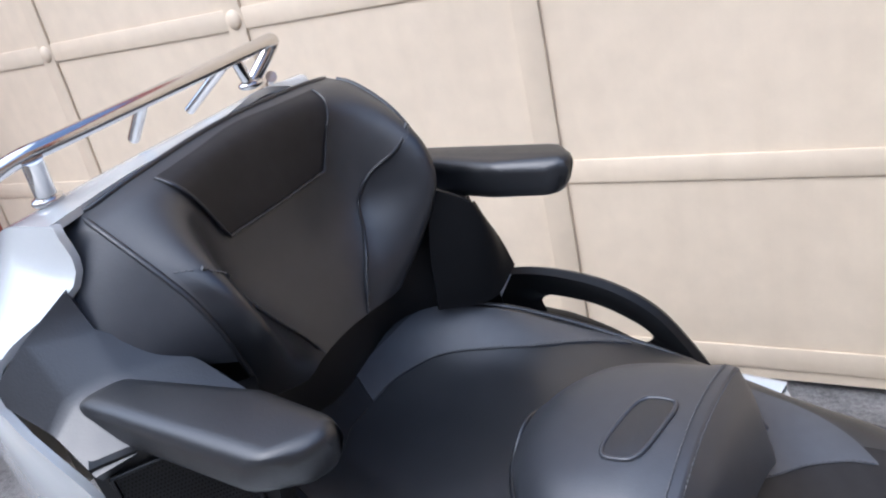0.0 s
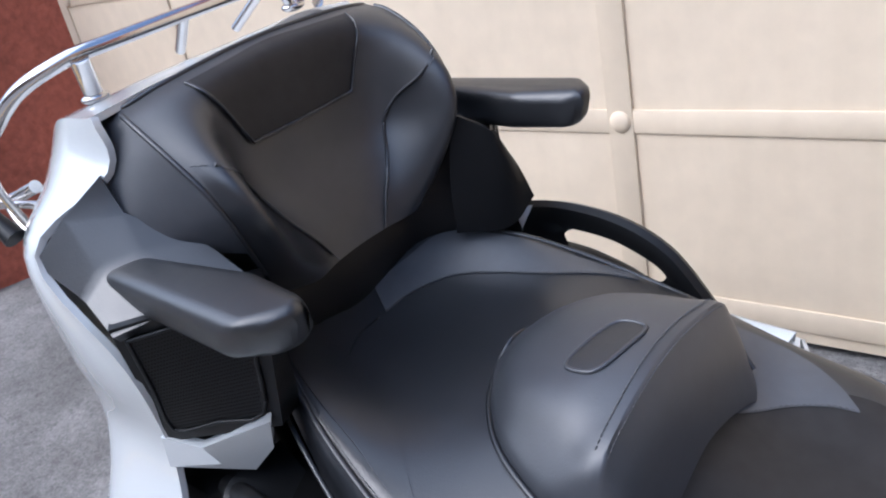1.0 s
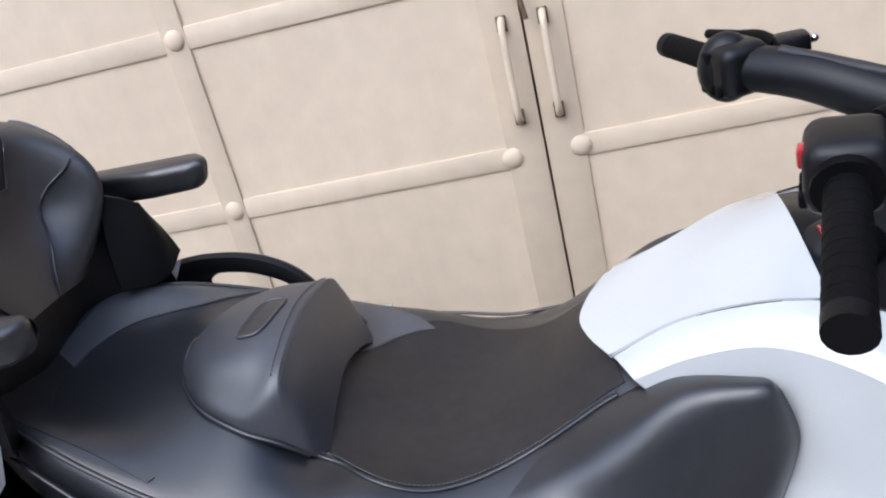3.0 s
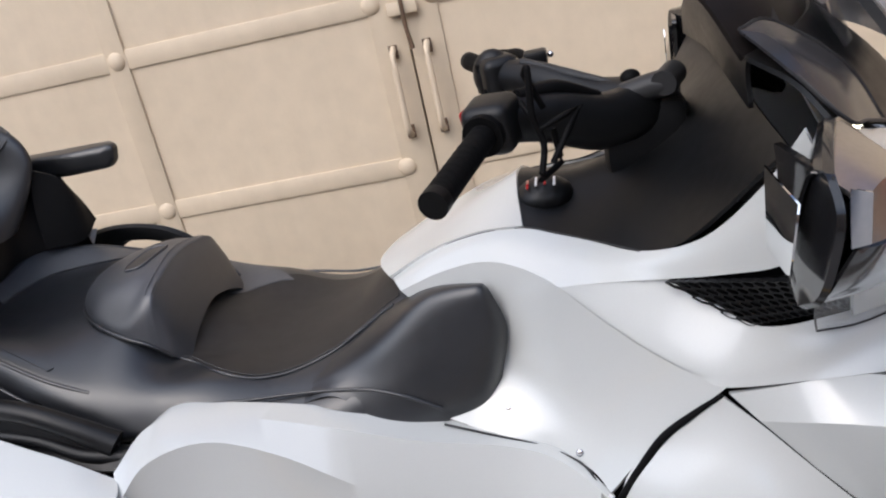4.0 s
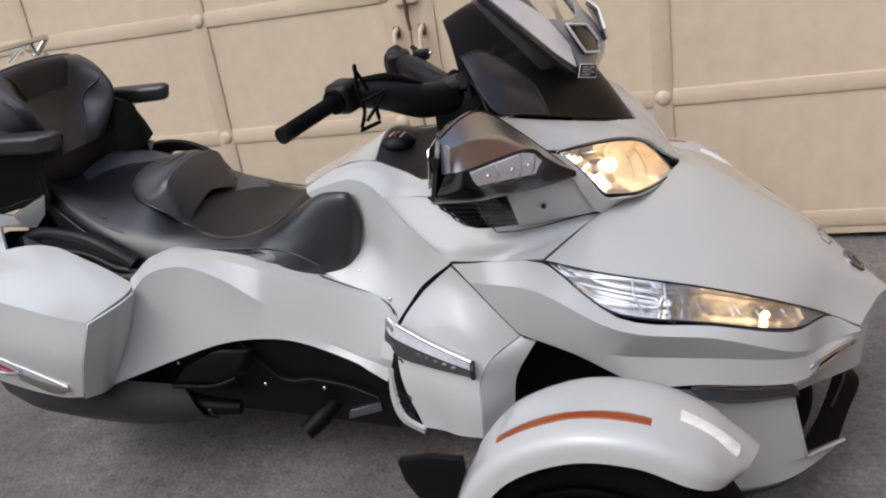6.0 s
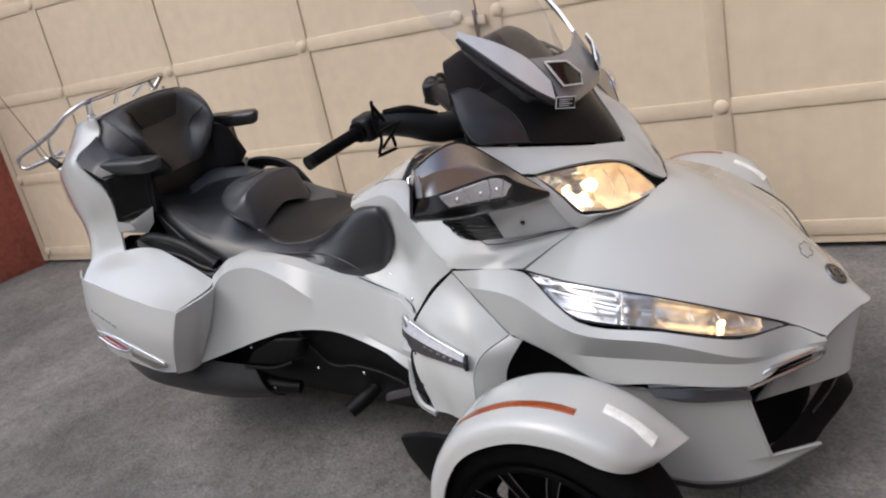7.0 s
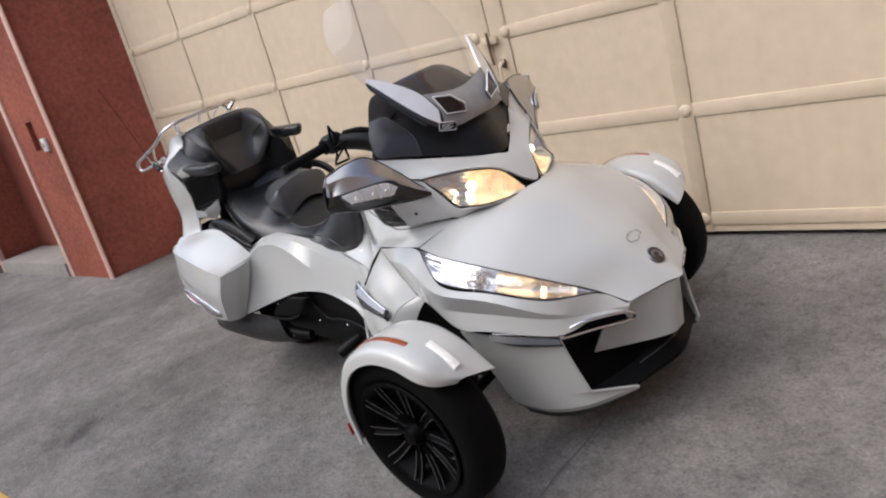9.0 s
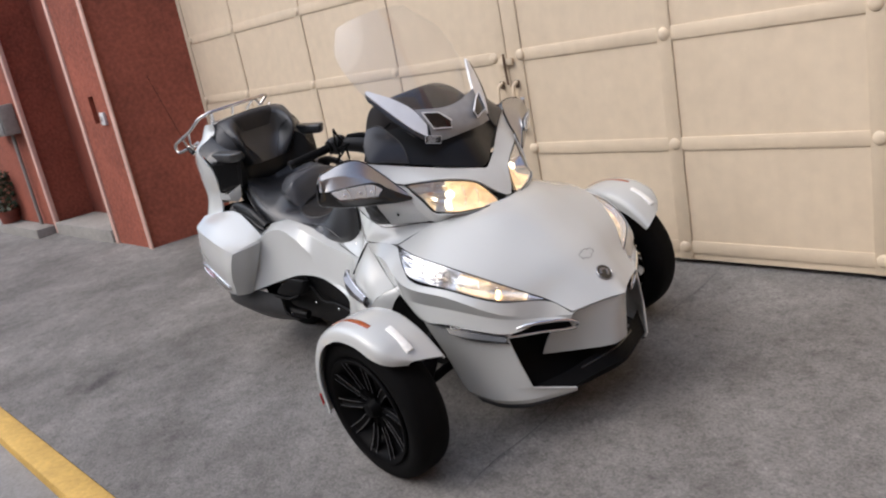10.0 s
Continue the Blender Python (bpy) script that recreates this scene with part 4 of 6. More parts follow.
def lamp(name, rows, side, label, depth, glow, projector, glow_mat, lens_mat):
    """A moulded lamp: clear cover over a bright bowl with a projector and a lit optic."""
    u = new(name)
    u.parent = bike
    u.matrix_basis = Matrix.Diagonal((1, side, 1, 1))
    tagged(u, label)
    g = sheet(rows, 6, 6)
    nv, nu = g.shape[:2]
    deep = np.array(depth)
    part("cover", grid_data(inset_edges(g, .003)), CLEAR, u, "clear lamp cover", 50, 0.002)

    def inside(a, b, sink):
        """Point at a (down) and b (along) of the lamp, sunk by a share of its depth."""
        i, j = a * (nv - 1), b * (nu - 1)
        i0, j0 = min(int(i), nv - 2), min(int(j), nu - 2)
        fi, fj = i - i0, j - j0
        p = (g[i0, j0] * (1 - fj) + g[i0, j0 + 1] * fj) * (1 - fi) + (g[i0 + 1, j0] * (1 - fj) + g[i0 + 1, j0 + 1] * fj) * fi
        return p + deep * sink

    def sunk(a, b):
        return min(1.0, 3.5 * min(a, 1 - a, b, 1 - b) + .10)

    bowl = np.array([[inside(a, b, sunk(a, b) * (1 + .05 * math.sin(b * 13) + .13 * math.sin(a * 12))) for b in np.linspace(0, 1, 33)] for a in np.linspace(0, 1, 15)])
    part("bowl", grid_data(bowl), REFL, u, "chrome lamp bowl", 50, 0.003)
    edge = list(g[0]) + list(g[1:, -1]) + list(g[-1, ::-1][1:]) + list(g[::-1, 0][1:])
    tube("bezel", [tuple(p + deep * .05) for p in edge[::3]] + [tuple(edge[0] + deep * .05)], .0022, PLASTIC, u, "black bezel", 2, 6)
    a0, a1, b0, b1 = glow
    optic = np.array([[inside(a0 + (a1 - a0) * i / 10, b0 + (b1 - b0) * j / 16, min(.70, .8 * sunk(a0 + (a1 - a0) * i / 10, b0 + (b1 - b0) * j / 16))) for j in range(17)] for i in range(11)])
    part("lit_optic", grid_data(optic), glow_mat, u, "warm lit optic", 50, 0.002)
    for k in range(1, 4):
        b = b0 + (b1 - b0) * k / 4
        tube("flute", [tuple(inside(a0 + (a1 - a0) * q, b + .02 * math.sin(3 * q), .55)) for q in (.10, .35, .65, .90)], .0013, REFL, u, "", 4, 6)
    pa, pb, pr = projector
    c, axis = inside(pa, pb, .62), Vector(-deep).normalized()
    side_ = axis.cross(Vector((0, 0, 1))).normalized()
    up = side_.cross(axis)
    ring = [tuple(Vector(c) + (side_ * math.cos(w) + up * math.sin(w)) * pr) for w in np.linspace(0, 2 * math.pi, 25)]
    if pr > .02:
        tube("projector_ring", ring, .0028, CHROME, u, "chrome projector ring", 2, 8)
    ball("projector_lens", tuple(Vector(c) - axis * .010), pr * .85, lens_mat, u, "clear projector lens", (1, 1, 1), 20, 12)
    return u


UPPER = [
    [(-.145, -.299, .948), (-.085, -.237, .940), (-.035, -.152, .918), (.008, -.086, .886), (.058, -.050, .812)],
    [(-.106, -.276, .898), (-.052, -.234, .888), (-.006, -.166, .866), (.034, -.098, .842), (.060, -.051, .806)],
    [(-.065, -.255, .835), (-.03, -.235, .825), (.005, -.19, .812), (.04, -.11, .803), (.059, -.052, .80)]]
LOWER = [
    [(-.187, -.368, .735), (-.05, -.403, .721), (.12, -.386, .684), (.27, -.311, .609), (.366, -.223, .532)],
    [(-.14, -.405, .718), (-.03, -.435, .69), (.125, -.42, .648), (.275, -.342, .59), (.367, -.224, .531)],
    [(-.11, -.425, .70), (-.025, -.465, .664), (0.145, -0.442, 0.634), (0.289, -0.366, 0.577), (.368, -.226, .530)]]
for side in (1, -1):
    lamp("headlamp", UPPER, side, "lit warm upper headlamp", (-.055, .035, -.010), (.04, .97, .40, .985), (.5, .40, .019), LIT_HIGH, PROJ_HIGH)
    low_lamp = lamp("front_lamp", LOWER, side, "clear lower lamp with a dim warm bulb", (-.045, .045, -.015), (.14, .90, .54, .90), (.55, .45, .029), LIT_LOW, PROJ_LOW)
    ball("bulb", (.245, -.316, .581), .008, BULB_LOW, low_lamp, "small warm bulb")
    tube("divider", [(-.005, -.40, .706), (.0, -.425, .680), (.02, -.440, .650)], .002, SATIN, low_lamp, "")
    tube("divider", [(.055, -.39, .692), (.06, -.42, .660), (.075, -.435, .628)], .002, SATIN, low_lamp, "")

# instrument pod, screen and wings
panel("screen_base", mirrored([
    [(-.262, -.365, 1.06), (-.186, -.244, 1.010), (-.186, -.244, 1.010), (-.100, -.12, .962), (-.030, 0, .926)],
    [(-.29, -.325, 1.10), (-.225, -.238, 1.075), (-.225, -.238, 1.075), (-.15, -.12, 1.05), (-.10, 0, 1.035)],
    [(-.335, -.285, 1.13), (-.27, -.22, 1.135), (-.27, -.22, 1.135), (-.22, -.12, 1.14), (-.20, 0, 1.14)]]), PLASTIC, bike, "black screen base", sides="R")
SIDE_TOP = [(-.334, -.268, 1.156), (-.297, -.236, 1.156), (-.244, -.228, 1.119), (-.199, -.221, 1.071), (-.170, -.236, 1.010)]
SIDE_LOW = [(-.334, -.268, 1.156), (-.290, -.330, 1.108), (-.246, -.355, 1.056), (-.212, -.305, 1.036), (-.170, -.236, 1.010)]
side_mid = [(-.334, -.268, 1.156), (-.290, -.285, 1.134), (-.246, -.296, 1.094), (-.208, -.268, 1.058), (-.170, -.236, 1.010)]
panel("side_screen", [SIDE_TOP, side_mid, SIDE_LOW], SIDEM, bike, "smoked grey rounded side screen panel", thick=0.004)
tube("side_screen_edge", SIDE_TOP + SIDE_LOW[:0:-1], .0022, MARKG, bike, "grey moulded edge of the side screen", 6, 6, sides="RL")
panel("inner_screen", mirrored([
    [(-.335, -.285, 1.125), (-.27, -.215, 1.13), (-.22, -.11, 1.13), (-.20, 0, 1.13)],
    [(-.365, -.230, 1.19), (-.315, -.175, 1.20), (-.265, -.09, 1.205), (-.25, 0, 1.205)],
    [(-.392, -.178, 1.216), (-.352, -.135, 1.232), (-.31, -.07, 1.240), (-.30, 0, 1.242)],
    [(-.398, -.14, 1.212), (-.378, -.105, 1.226), (-.36, -.06, 1.234), (-.355, 0, 1.236)]]), DOMEM, bike, "brown-black smoked inner screen dome", sides="R")
panel("windscreen", mirrored([
    [(-.19, -.17, 1.09), (-.165, -.11, 1.085), (-.15, -.05, 1.08), (-.145, 0, 1.08)],
    [(-.29, -.25, 1.25), (-.24, -.15, 1.25), (-.22, -.07, 1.25), (-.215, 0, 1.25)],
    [(-.40, -.27, 1.42), (-.345, -.17, 1.43), (-.32, -.08, 1.435), (-.315, 0, 1.437)],
    [(-.47, -.19, 1.53), (-.43, -.13, 1.55), (-.41, -.06, 1.56), (-.405, 0, 1.562)]]), SCREENM, bike, "clear tall windscreen", sides="R", thick=0.003, gap=0)
panel("wing", [
    [(-.284, -.270, 1.286), (-.215, -.238, 1.204), (-.155, -.198, 1.128), (-.118, -.160, 1.083)],
    [(-.270, -.272, 1.262), (-.195, -.236, 1.172), (-.138, -.190, 1.098), (-.112, -.155, 1.064)]], SMOKE, bike, "smoked lower edge of the screen wing", thick=0.012)
panel("wing_face", [
    [(-.285, -.258, 1.298), (-.22, -.200, 1.248), (-.172, -.158, 1.195), (-.13, -.140, 1.13)],
    [(-.283, -.269, 1.287), (-.214, -.237, 1.206), (-.154, -.197, 1.130), (-.117, -.159, 1.085)]], WINGM, bike, "screen wing, near-white for the sky it reflects", thick=0.008)
panel("scoop", mirrored([
    [(-.168, -.155, 1.192), (-.150, -.08, 1.175), (-.145, -.04, 1.168), (-.145, 0, 1.165)],
    [(-.128, -.140, 1.13), (-.112, -.09, 1.135), (-.108, -.035, 1.130), (-.108, 0, 1.128)],
    [(-.112, -.150, 1.078), (-.092, -.09, 1.088), (-.088, -.04, 1.085), (-.088, 0, 1.083)],
    [(-.110, -.150, 1.062), (-.095, -.09, 1.058), (-.092, -.04, 1.058), (-.092, 0, 1.058)]]), SCOOPM, bike, "grey smoked screen scoop", sides="R")
for side in "RL":
    sy = 1 if side == "R" else -1
    hole = [(-.140, -.146, 1.170), (-.108, -.096, 1.156), (-.092, -.058, 1.116), (-.089, -.066, 1.090), (-.108, -.136, 1.106)]
    prism("scoop_opening", hole, (.006, -.002, .006), GLOSSB, bike, "dark scoop opening", .002, side)
    rim = [(x + .007, (y - .002) * sy, z + .006) for x, y, z in hole]
    tube("scoop_rim", [p for q in rim + rim[:1] for p in (q, q)][1:-1], .003, WINGM, bike, "light scoop rim", 1, 6)
plate = new("warning_plate")
plate.parent = bike
tagged(plate, "small black warning plate with a silver border")
corner = [np.array(p) + np.array((.014, -.008, .004)) for p in ((-.121, -.171, 1.093), (-.094, -.122, 1.078), (-.099, -.127, 1.052), (-.127, -.174, 1.067))]
prism("face", [tuple(p) for p in corner], (-.004, .002, -.001), GLOSSB, plate, "", 0.0008)
tube("plate_border", [tuple(p + np.array((.001, -.001, 0))) for q in corner + corner[:1] for p in (q, q)][1:-1], .0013, LABELW, plate, "silver plate border", 1, 6)
for k in range(4):
    f = .22 + .19 * k
    a, b = corner[0] * (1 - f) + corner[3] * f, corner[1] * (1 - f) + corner[2] * f
    tube("plate_line", [tuple(a * .85 + b * .15 + np.array((.0015, -.001, 0))), tuple(a * (.35 if k % 2 else .18) + b * (.65 if k % 2 else .82) + np.array((.0015, -.001, 0)))], .0009, LABELW, plate, "", 1, 5)


def mirror_unit(side):
    u = new("mirror")
    u.parent = bike
    u.matrix_basis = Matrix.Diagonal((1, side, 1, 1))
    tagged(u, "silver and black rear-view mirror with clear turn signal")
    top = [(-.312, -.528, 1.060), (-.287, -.45, 1.076), (-.262, -.385, 1.066), (-.205, -.345, 1.005), (-.155, -.322, .950), (-.125, -.303, .915)]
    fold = [(-.294, -.545, 1.046), (-.258, -.50, 1.048), (-.215, -.43, 1.025), (-.18, -.375, .985), (-.15, -.335, .943), (-.122, -.302, .912)]
    belt = [(-.303, -.549, 1.003), (-.262, -.531, 1.005), (-.186, -.407, .996), (-.160, -.366, .962), (-.14, -.331, .931), (-.119, -.300, .907)]
    low = [(-.327, -.551, .965), (-.268, -.506, .956), (-.188, -.412, .936), (-.165, -.372, .925), (-.14, -.336, .912), (-.117, -.30, .902)]
    foot = [(-.342, -.526, .942), (-.27, -.475, .924), (-.20, -.40, .910), (-.165, -.36, .903), (-.14, -.33, .90), (-.118, -.302, .899)]
    back_ = [(-.335, -.45, .95), (-.30, -.41, .94), (-.25, -.37, .925), (-.2, -.35, .92), (-.17, -.33, .91), (-.13, -.31, .90)]
    part("shell", grid_data(sheet([top, fold, fold, belt], 5, 6)), SATIN, u, "brushed silver mirror shell", 30, 0.005)
    part("lower_shell", grid_data(sheet([belt, low, low, foot, back_], 5, 5)), GLOSSB, u, "black lower mirror shell", 30, 0.004)
    part("rear_shell", grid_data(sheet([top, [(-.325, -.50, 1.055), (-.30, -.43, 1.06), (-.275, -.375, 1.05), (-.22, -.34, .99), (-.17, -.32, .94), (-.13, -.305, .91)], back_], 5, 4)), GLOSSB, u, "black mirror back", 30, 0.004)
    part("rear_frame", grid_data(sheet([
        [(-.318, -.525, 1.066), (-.318, -.552, 1.03), (-.335, -.556, .965), (-.348, -.53, .940)],
        [(-.333, -.40, 1.06), (-.333, -.41, 1.02), (-.335, -.41, .96), (-.33, -.40, .93)]], 5, 4)), GLOSSB, u, "black mirror rim", 40, 0.008)
    part("mirror_glass", grid_data(sheet([
        [(-.341, -.52, 1.04), (-.352, -.52, .965)], [(-.348, -.42, 1.045), (-.350, -.42, .95)]], 3, 3)), MIRROR, u, "mirror glass", 40, 0.002)
    lens = sheet([
        [(-.266, -.532, 1.000), (-.225, -.474, .999), (-.186, -.410, .993), (-.166, -.378, .963)],
        [(-.268, -.518, .982), (-.226, -.463, .974), (-.188, -.413, .967), (-.172, -.388, .955)],
        [(-.266, -.502, .962), (-.226, -.455, .953), (-.190, -.413, .945), (-.178, -.398, .943)]], 6, 5)
    out_ = np.array((.006, -.006, -.001))
    part("turn_signal", grid_data(inset_edges(lens, .002) + out_, out=(1, -1, 0)), LEDW, u, "bright turn signal reflector", 40, 0.004)
    for k in range(3):
        b = int((.18 + .27 * k) * (lens.shape[1] - 1))
        c = lens[5, b] + out_ * 1.3
        ball("led", tuple(c), .0085, CHROME, u, "", (.7, .9, .9), 12, 8)
        tube("led_fin", [tuple(lens[0, b + 2] + out_ * 1.3), tuple(lens[5, b + 2] + out_ * 1.6), tuple(lens[-1, b + 1] + out_ * 1.3)], .0022, REFL, u, "bright signal fin", 3, 6)
    part("signal_cover", grid_data(lens + out_ * 2.6, out=(1, -1, 0)), CLEAR, u, "clear signal cover", 40, 0.002)
    part("edge_trim", grid_data(sheet([[(-.306, -.540, 1.057), (-.309, -.551, 1.004)], [(-.290, -.548, 1.054), (-.292, -.550, 1.006)]], 3, 3) + np.array((.002, -.003, .001)), out=(1, -1, 0)), CHROME, u, "bright edge trim", 40, 0.003)
    return u


mirror_unit(1)
mirror_unit(-1)

# handlebar
bar = new("handlebar")
bar.parent = bike
tagged(bar, "black handlebar with rubber grips and levers")
tube("bar", [(-.640, -.215, 1.086), (-.572, -.150, 1.066), (-.500, -.085, 1.026), (-.43, 0, 1.020), (-.505, .06, 1.028), (-.585, .125, 1.056), (-.655, .185, 1.066)], [.028, .037, .042, .040, .032, .031, .030], PLASTIC, bar, "", k=16)
tube("bar_cap", [(-.605, -.185, 1.108), (-.555, -.140, 1.098), (-.50, -.090, 1.064)], [.010, .014, .010], MATTE, bar, "", k=8)
tube("bar_rib", [(-.47, .03, 1.050), (-.54, .085, 1.068), (-.615, .145, 1.090)], [.006, .009, .007], MARKG, bar, "raised grey rib", k=8)


def grip_set(start, end, sy):
    """Ribbed grip, flange, switch housing and keys along one end of the bar."""
    a, b = Vector(start), Vector(end)
    d = (b - a).normalized()
    tube("grip", [tuple(a), tuple(a.lerp(b, .5)), tuple(b)], .0178, RUBBER, bar, "black rubber grip", k=14)
    for k in range(9):
        c = a.lerp(b, .22 + .085 * k)
        tube("grip_rib", [tuple(c - d * .0034), tuple(c + d * .0034)], .0181, RUBBER, bar, "", 1, 14)
    tube("grip_end", [tuple(b), tuple(b + d * .017)], .0182, DULL, bar, "", 1, 16)
    c = a + d * .028
    tube("grip_flange", [tuple(c), tuple(c + d * .012)], .028, MATTE, bar, "", 1, 16)
    turned = Matrix.Translation(a) @ d.to_track_quat("Y", "Z").to_matrix().to_4x4()
    box("switch_box", (-.034, -.040, -.036), (.034, .030, .034), PLASTIC, bar, "black switch housing", .016, 3, turned)
    box("switch", (.030 * sy - .008, -.004, .006), (.030 * sy + .008, .014, .026), RED if sy > 0 else MATTE, bar, "red stop switch" if sy > 0 else "", .004, 2, turned)
    for k in range(3):
        box("switch_key", (.033 * sy - .005, -.026 + .017 * k, -.030), (.033 * sy + .005, -.015 + .017 * k, -.016), MATTE, bar, "", .003, 2, turned)


grip_set((-.640, -.222, 1.086), (-.691, -.412, 1.064), 1)
grip_set((-.665, .193, 1.068), (-.727, .335, 1.072), -1)
ball("switch_drum", (-.672, .196, 1.066), .048, PLASTIC, bar, "round black switch housing", (.8, .62, 1), 20, 12)
box("reservoir", (-.614, .166, 1.070), (-.572, .202, 1.098), PLASTIC, bar, "black fluid reservoir", .006)
ball("reservoir_screw", (-.566, .184, 1.086), .006, CHROME, bar, "", (1, 1, 1), 10, 6)
tube("lever", [(-.57, -.235, 1.10), (-.586, -.25, 1.15), (-.586, -.25, 1.15), (-.580, -.256, 1.155), (-.583, -.262, 1.10), (-.575, -.262, 1.06), (-.584, -.281, 1.02), (-.584, -.281, 1.02), (-.558, -.231, 1.023), (-.558, -.231, 1.023), (-.562, -.232, 1.07)], .0045, MATTE, bar, "black lever frame")
tube("lever_rod", [(-.597, -.235, 1.112), (-.575, -.262, 1.080), (-.575, -.262, 1.080), (-.524, -.236, 1.094), (-.524, -.236, 1.094), (-.566, -.280, 1.040)], .0042, MATTE, bar, "bent black lever rod", 3, 8)
tube("lever", [(-.61, .19, 1.085), (-.625, .225, 1.092), (-.645, .27, 1.088), (-.675, .335, 1.080)], [.010, .008, .006, .007], MATTE, bar, "black lever")
# dash well
panel("dash", mirrored([
    [(-.636, -.130, .900), (-.642, -.07, .925), (-.645, 0, .937)],
    [(-.545, -.176, .884), (-.54, -.09, .905), (-.54, 0, .93)],
    [(-.44, -.258, .887), (-.42, -.13, .94), (-.41, 0, .98)],
    [(-.31, -.365, 1.04), (-.31, -.18, 1.05), (-.30, 0, 1.06)]]), PLASTIC, bike, "black dash well", sides="R", gap=0)
box("steering_column", (-.50, -.055, .90), (-.37, .055, 1.035), PLASTIC, bike, "black steering column cover", .02)
ball("button_pad", (-.602, -.055, .916), .046, PLASTIC, bike, "rounded black button pad with worn marks", (1, .95, .62), 20, 12)
for k in range(4):
    box("button_mark", (-.626 + .014 * k, -.086, .9395 + .003 * (k in (1, 2))), (-.622 + .014 * k, -.050, .9425 + .003 * (k in (1, 2))), LABELW if k % 2 else RED, bike, "", .001)
panel("instrument_pod", mirrored([
    [(-.33, -.27, 1.06), (-.33, -.14, 1.07), (-.33, 0, 1.08)],
    [(-.325, -.26, 1.12), (-.335, -.14, 1.14), (-.335, 0, 1.15)],
    [(-.28, -.25, 1.14), (-.275, -.14, 1.17), (-.275, 0, 1.18)]]), PLASTIC, bike, "black instrument pod", sides="R")
tube("clamp_knob", [(-.405, -.075, 1.062), (-.385, -.035, 1.066)], .019, MARKG, bike, "black clamp knob", 1, 14)
tube("clamp_bar", [(-.46, -.04, 1.045), (-.42, -.05, 1.055), (-.385, -.06, 1.06)], .020, MARKG, bike, "black clamp bar", 4, 12)
ball("ignition_knob", (-.446, 0, 1.062), .016, MATTE, bike, "small black knob", (1, 1, .8), 14, 8)

# seat
seat = new("seat")
seat.parent = bike
tagged(seat, "black and charcoal stitched vinyl two-up seat")


def half_sections(secs):
    return mirrored([[(x, y, z) for y, z in pts] for x, pts in secs])


def over(g, flat_pts, axis, lift):
    """Lays flat points on a surface g: axis 0 finds x from (y, z), axis 2 finds z from (x, y)."""
    keep = [k for k in (0, 1, 2) if k != axis]
    src = g.reshape(-1, 3)
    out = flat_pts.copy()
    shape = out.shape
    flat_out = out.reshape(-1, 3)
    for p in flat_out:
        rel = src[:, keep] - p[keep]
        d = (rel ** 2).sum(1)
        near = np.argpartition(d, 12)[:12]
        w = 1 / (d[near] + 1e-5)
        a = np.column_stack((np.ones(12), rel[near])) * w[:, None]
        p[axis] = np.linalg.lstsq(a, src[near, axis] * w, rcond=None)[0][0] + lift
    return flat_out.reshape(shape)


def stitches(name, line, parent, step=0.0065, width=0.0007, material=None, label="pale stitching"):
    """A row of short raised stitches along a line of points."""
    line = np.array(line, float)
    seg = np.linalg.norm(np.diff(line, axis=0), axis=1)
    dist = np.concatenate(([0], np.cumsum(seg)))
    verts, faces = [], []
    for k in range(int(dist[-1] / step)):
        a, b = [np.array([np.interp(q, dist, line[:, c]) for c in range(3)]) for q in (k * step, k * step + step * 0.62)]
        t = Vector(b - a).normalized()
        u = t.cross(Vector((0.3, 0.2, 1))).normalized() * width
        v = t.cross(u).normalized() * width
        base = len(verts)
        for p in (a, b):
            verts += [tuple(Vector(p) + q) for q in (u, v, -u, -v)]
        faces += [(base + i, base + (i + 1) % 4, base + 4 + (i + 1) % 4, base + 4 + i) for i in range(4)]
        faces += [(base, base + 1, base + 2, base + 3), (base + 7, base + 6, base + 5, base + 4)]
    return part(name, (verts, [], faces), material or STITCH, parent, label, 0)


CUSHION = sheet(half_sections([
    (-1.76, [(-.09, .76), (-.125, .82), (-.112, .893), (-.05, .880), (0, .872)]),
    (-1.70, [(-.15, .73), (-.170, .80), (-.162, .890), (-.085, .858), (0, .846)]),
    (-1.60, [(-.20, .715), (-.217, .77), (-.199, .870), (-.10, .842), (0, .834)]),
    (-1.48, [(-.25, .695), (-.262, .735), (-.232, .820), (-.12, .836), (0, .838)]),
    (-1.40, [(-.275, .685), (-.280, .720), (-.250, .786), (-.13, .832), (0, .845)]),
    (-1.33, [(-.280, .690), (-.283, .712), (-.242, .772), (-.13, .820), (0, .84)]),
    (-1.26, [(-.272, .685), (-.272, .706), (-.228, .755), (-.12, .755), (0, .77)]),
    (-1.18, [(-.265, .680), (-.262, .705), (-.205, .744), (-.095, .731), (0, .731)]),
    (-1.08, [(-.262, .662), (-.255, .688), (-.185, .718), (-.085, .717), (0, .716)]),
    (-.98, [(-.265, .645), (-.243, .69), (-.17, .728), (-.08, .743), (0, .746)]),
    (-.90, [(-.253, .64), (-.225, .705), (-.16, .765), (-.08, .795), (0, .805)]),
    (-.86, [(-.245, .638), (-.218, .715), (-.155, .785), (-.08, .815), (0, .825)]),
    (-.815, [(-.238, .636), (-.212, .72), (-.145, .798), (-.08, .822), (0, .832)])]), 8, 8)
part("cushion", grid_data(CUSHION), VINYL, seat, "", 60, 0.01)
RIDGE = [(-.158, .79), (-.132, .868), (-.07, .892), (0, .900)]
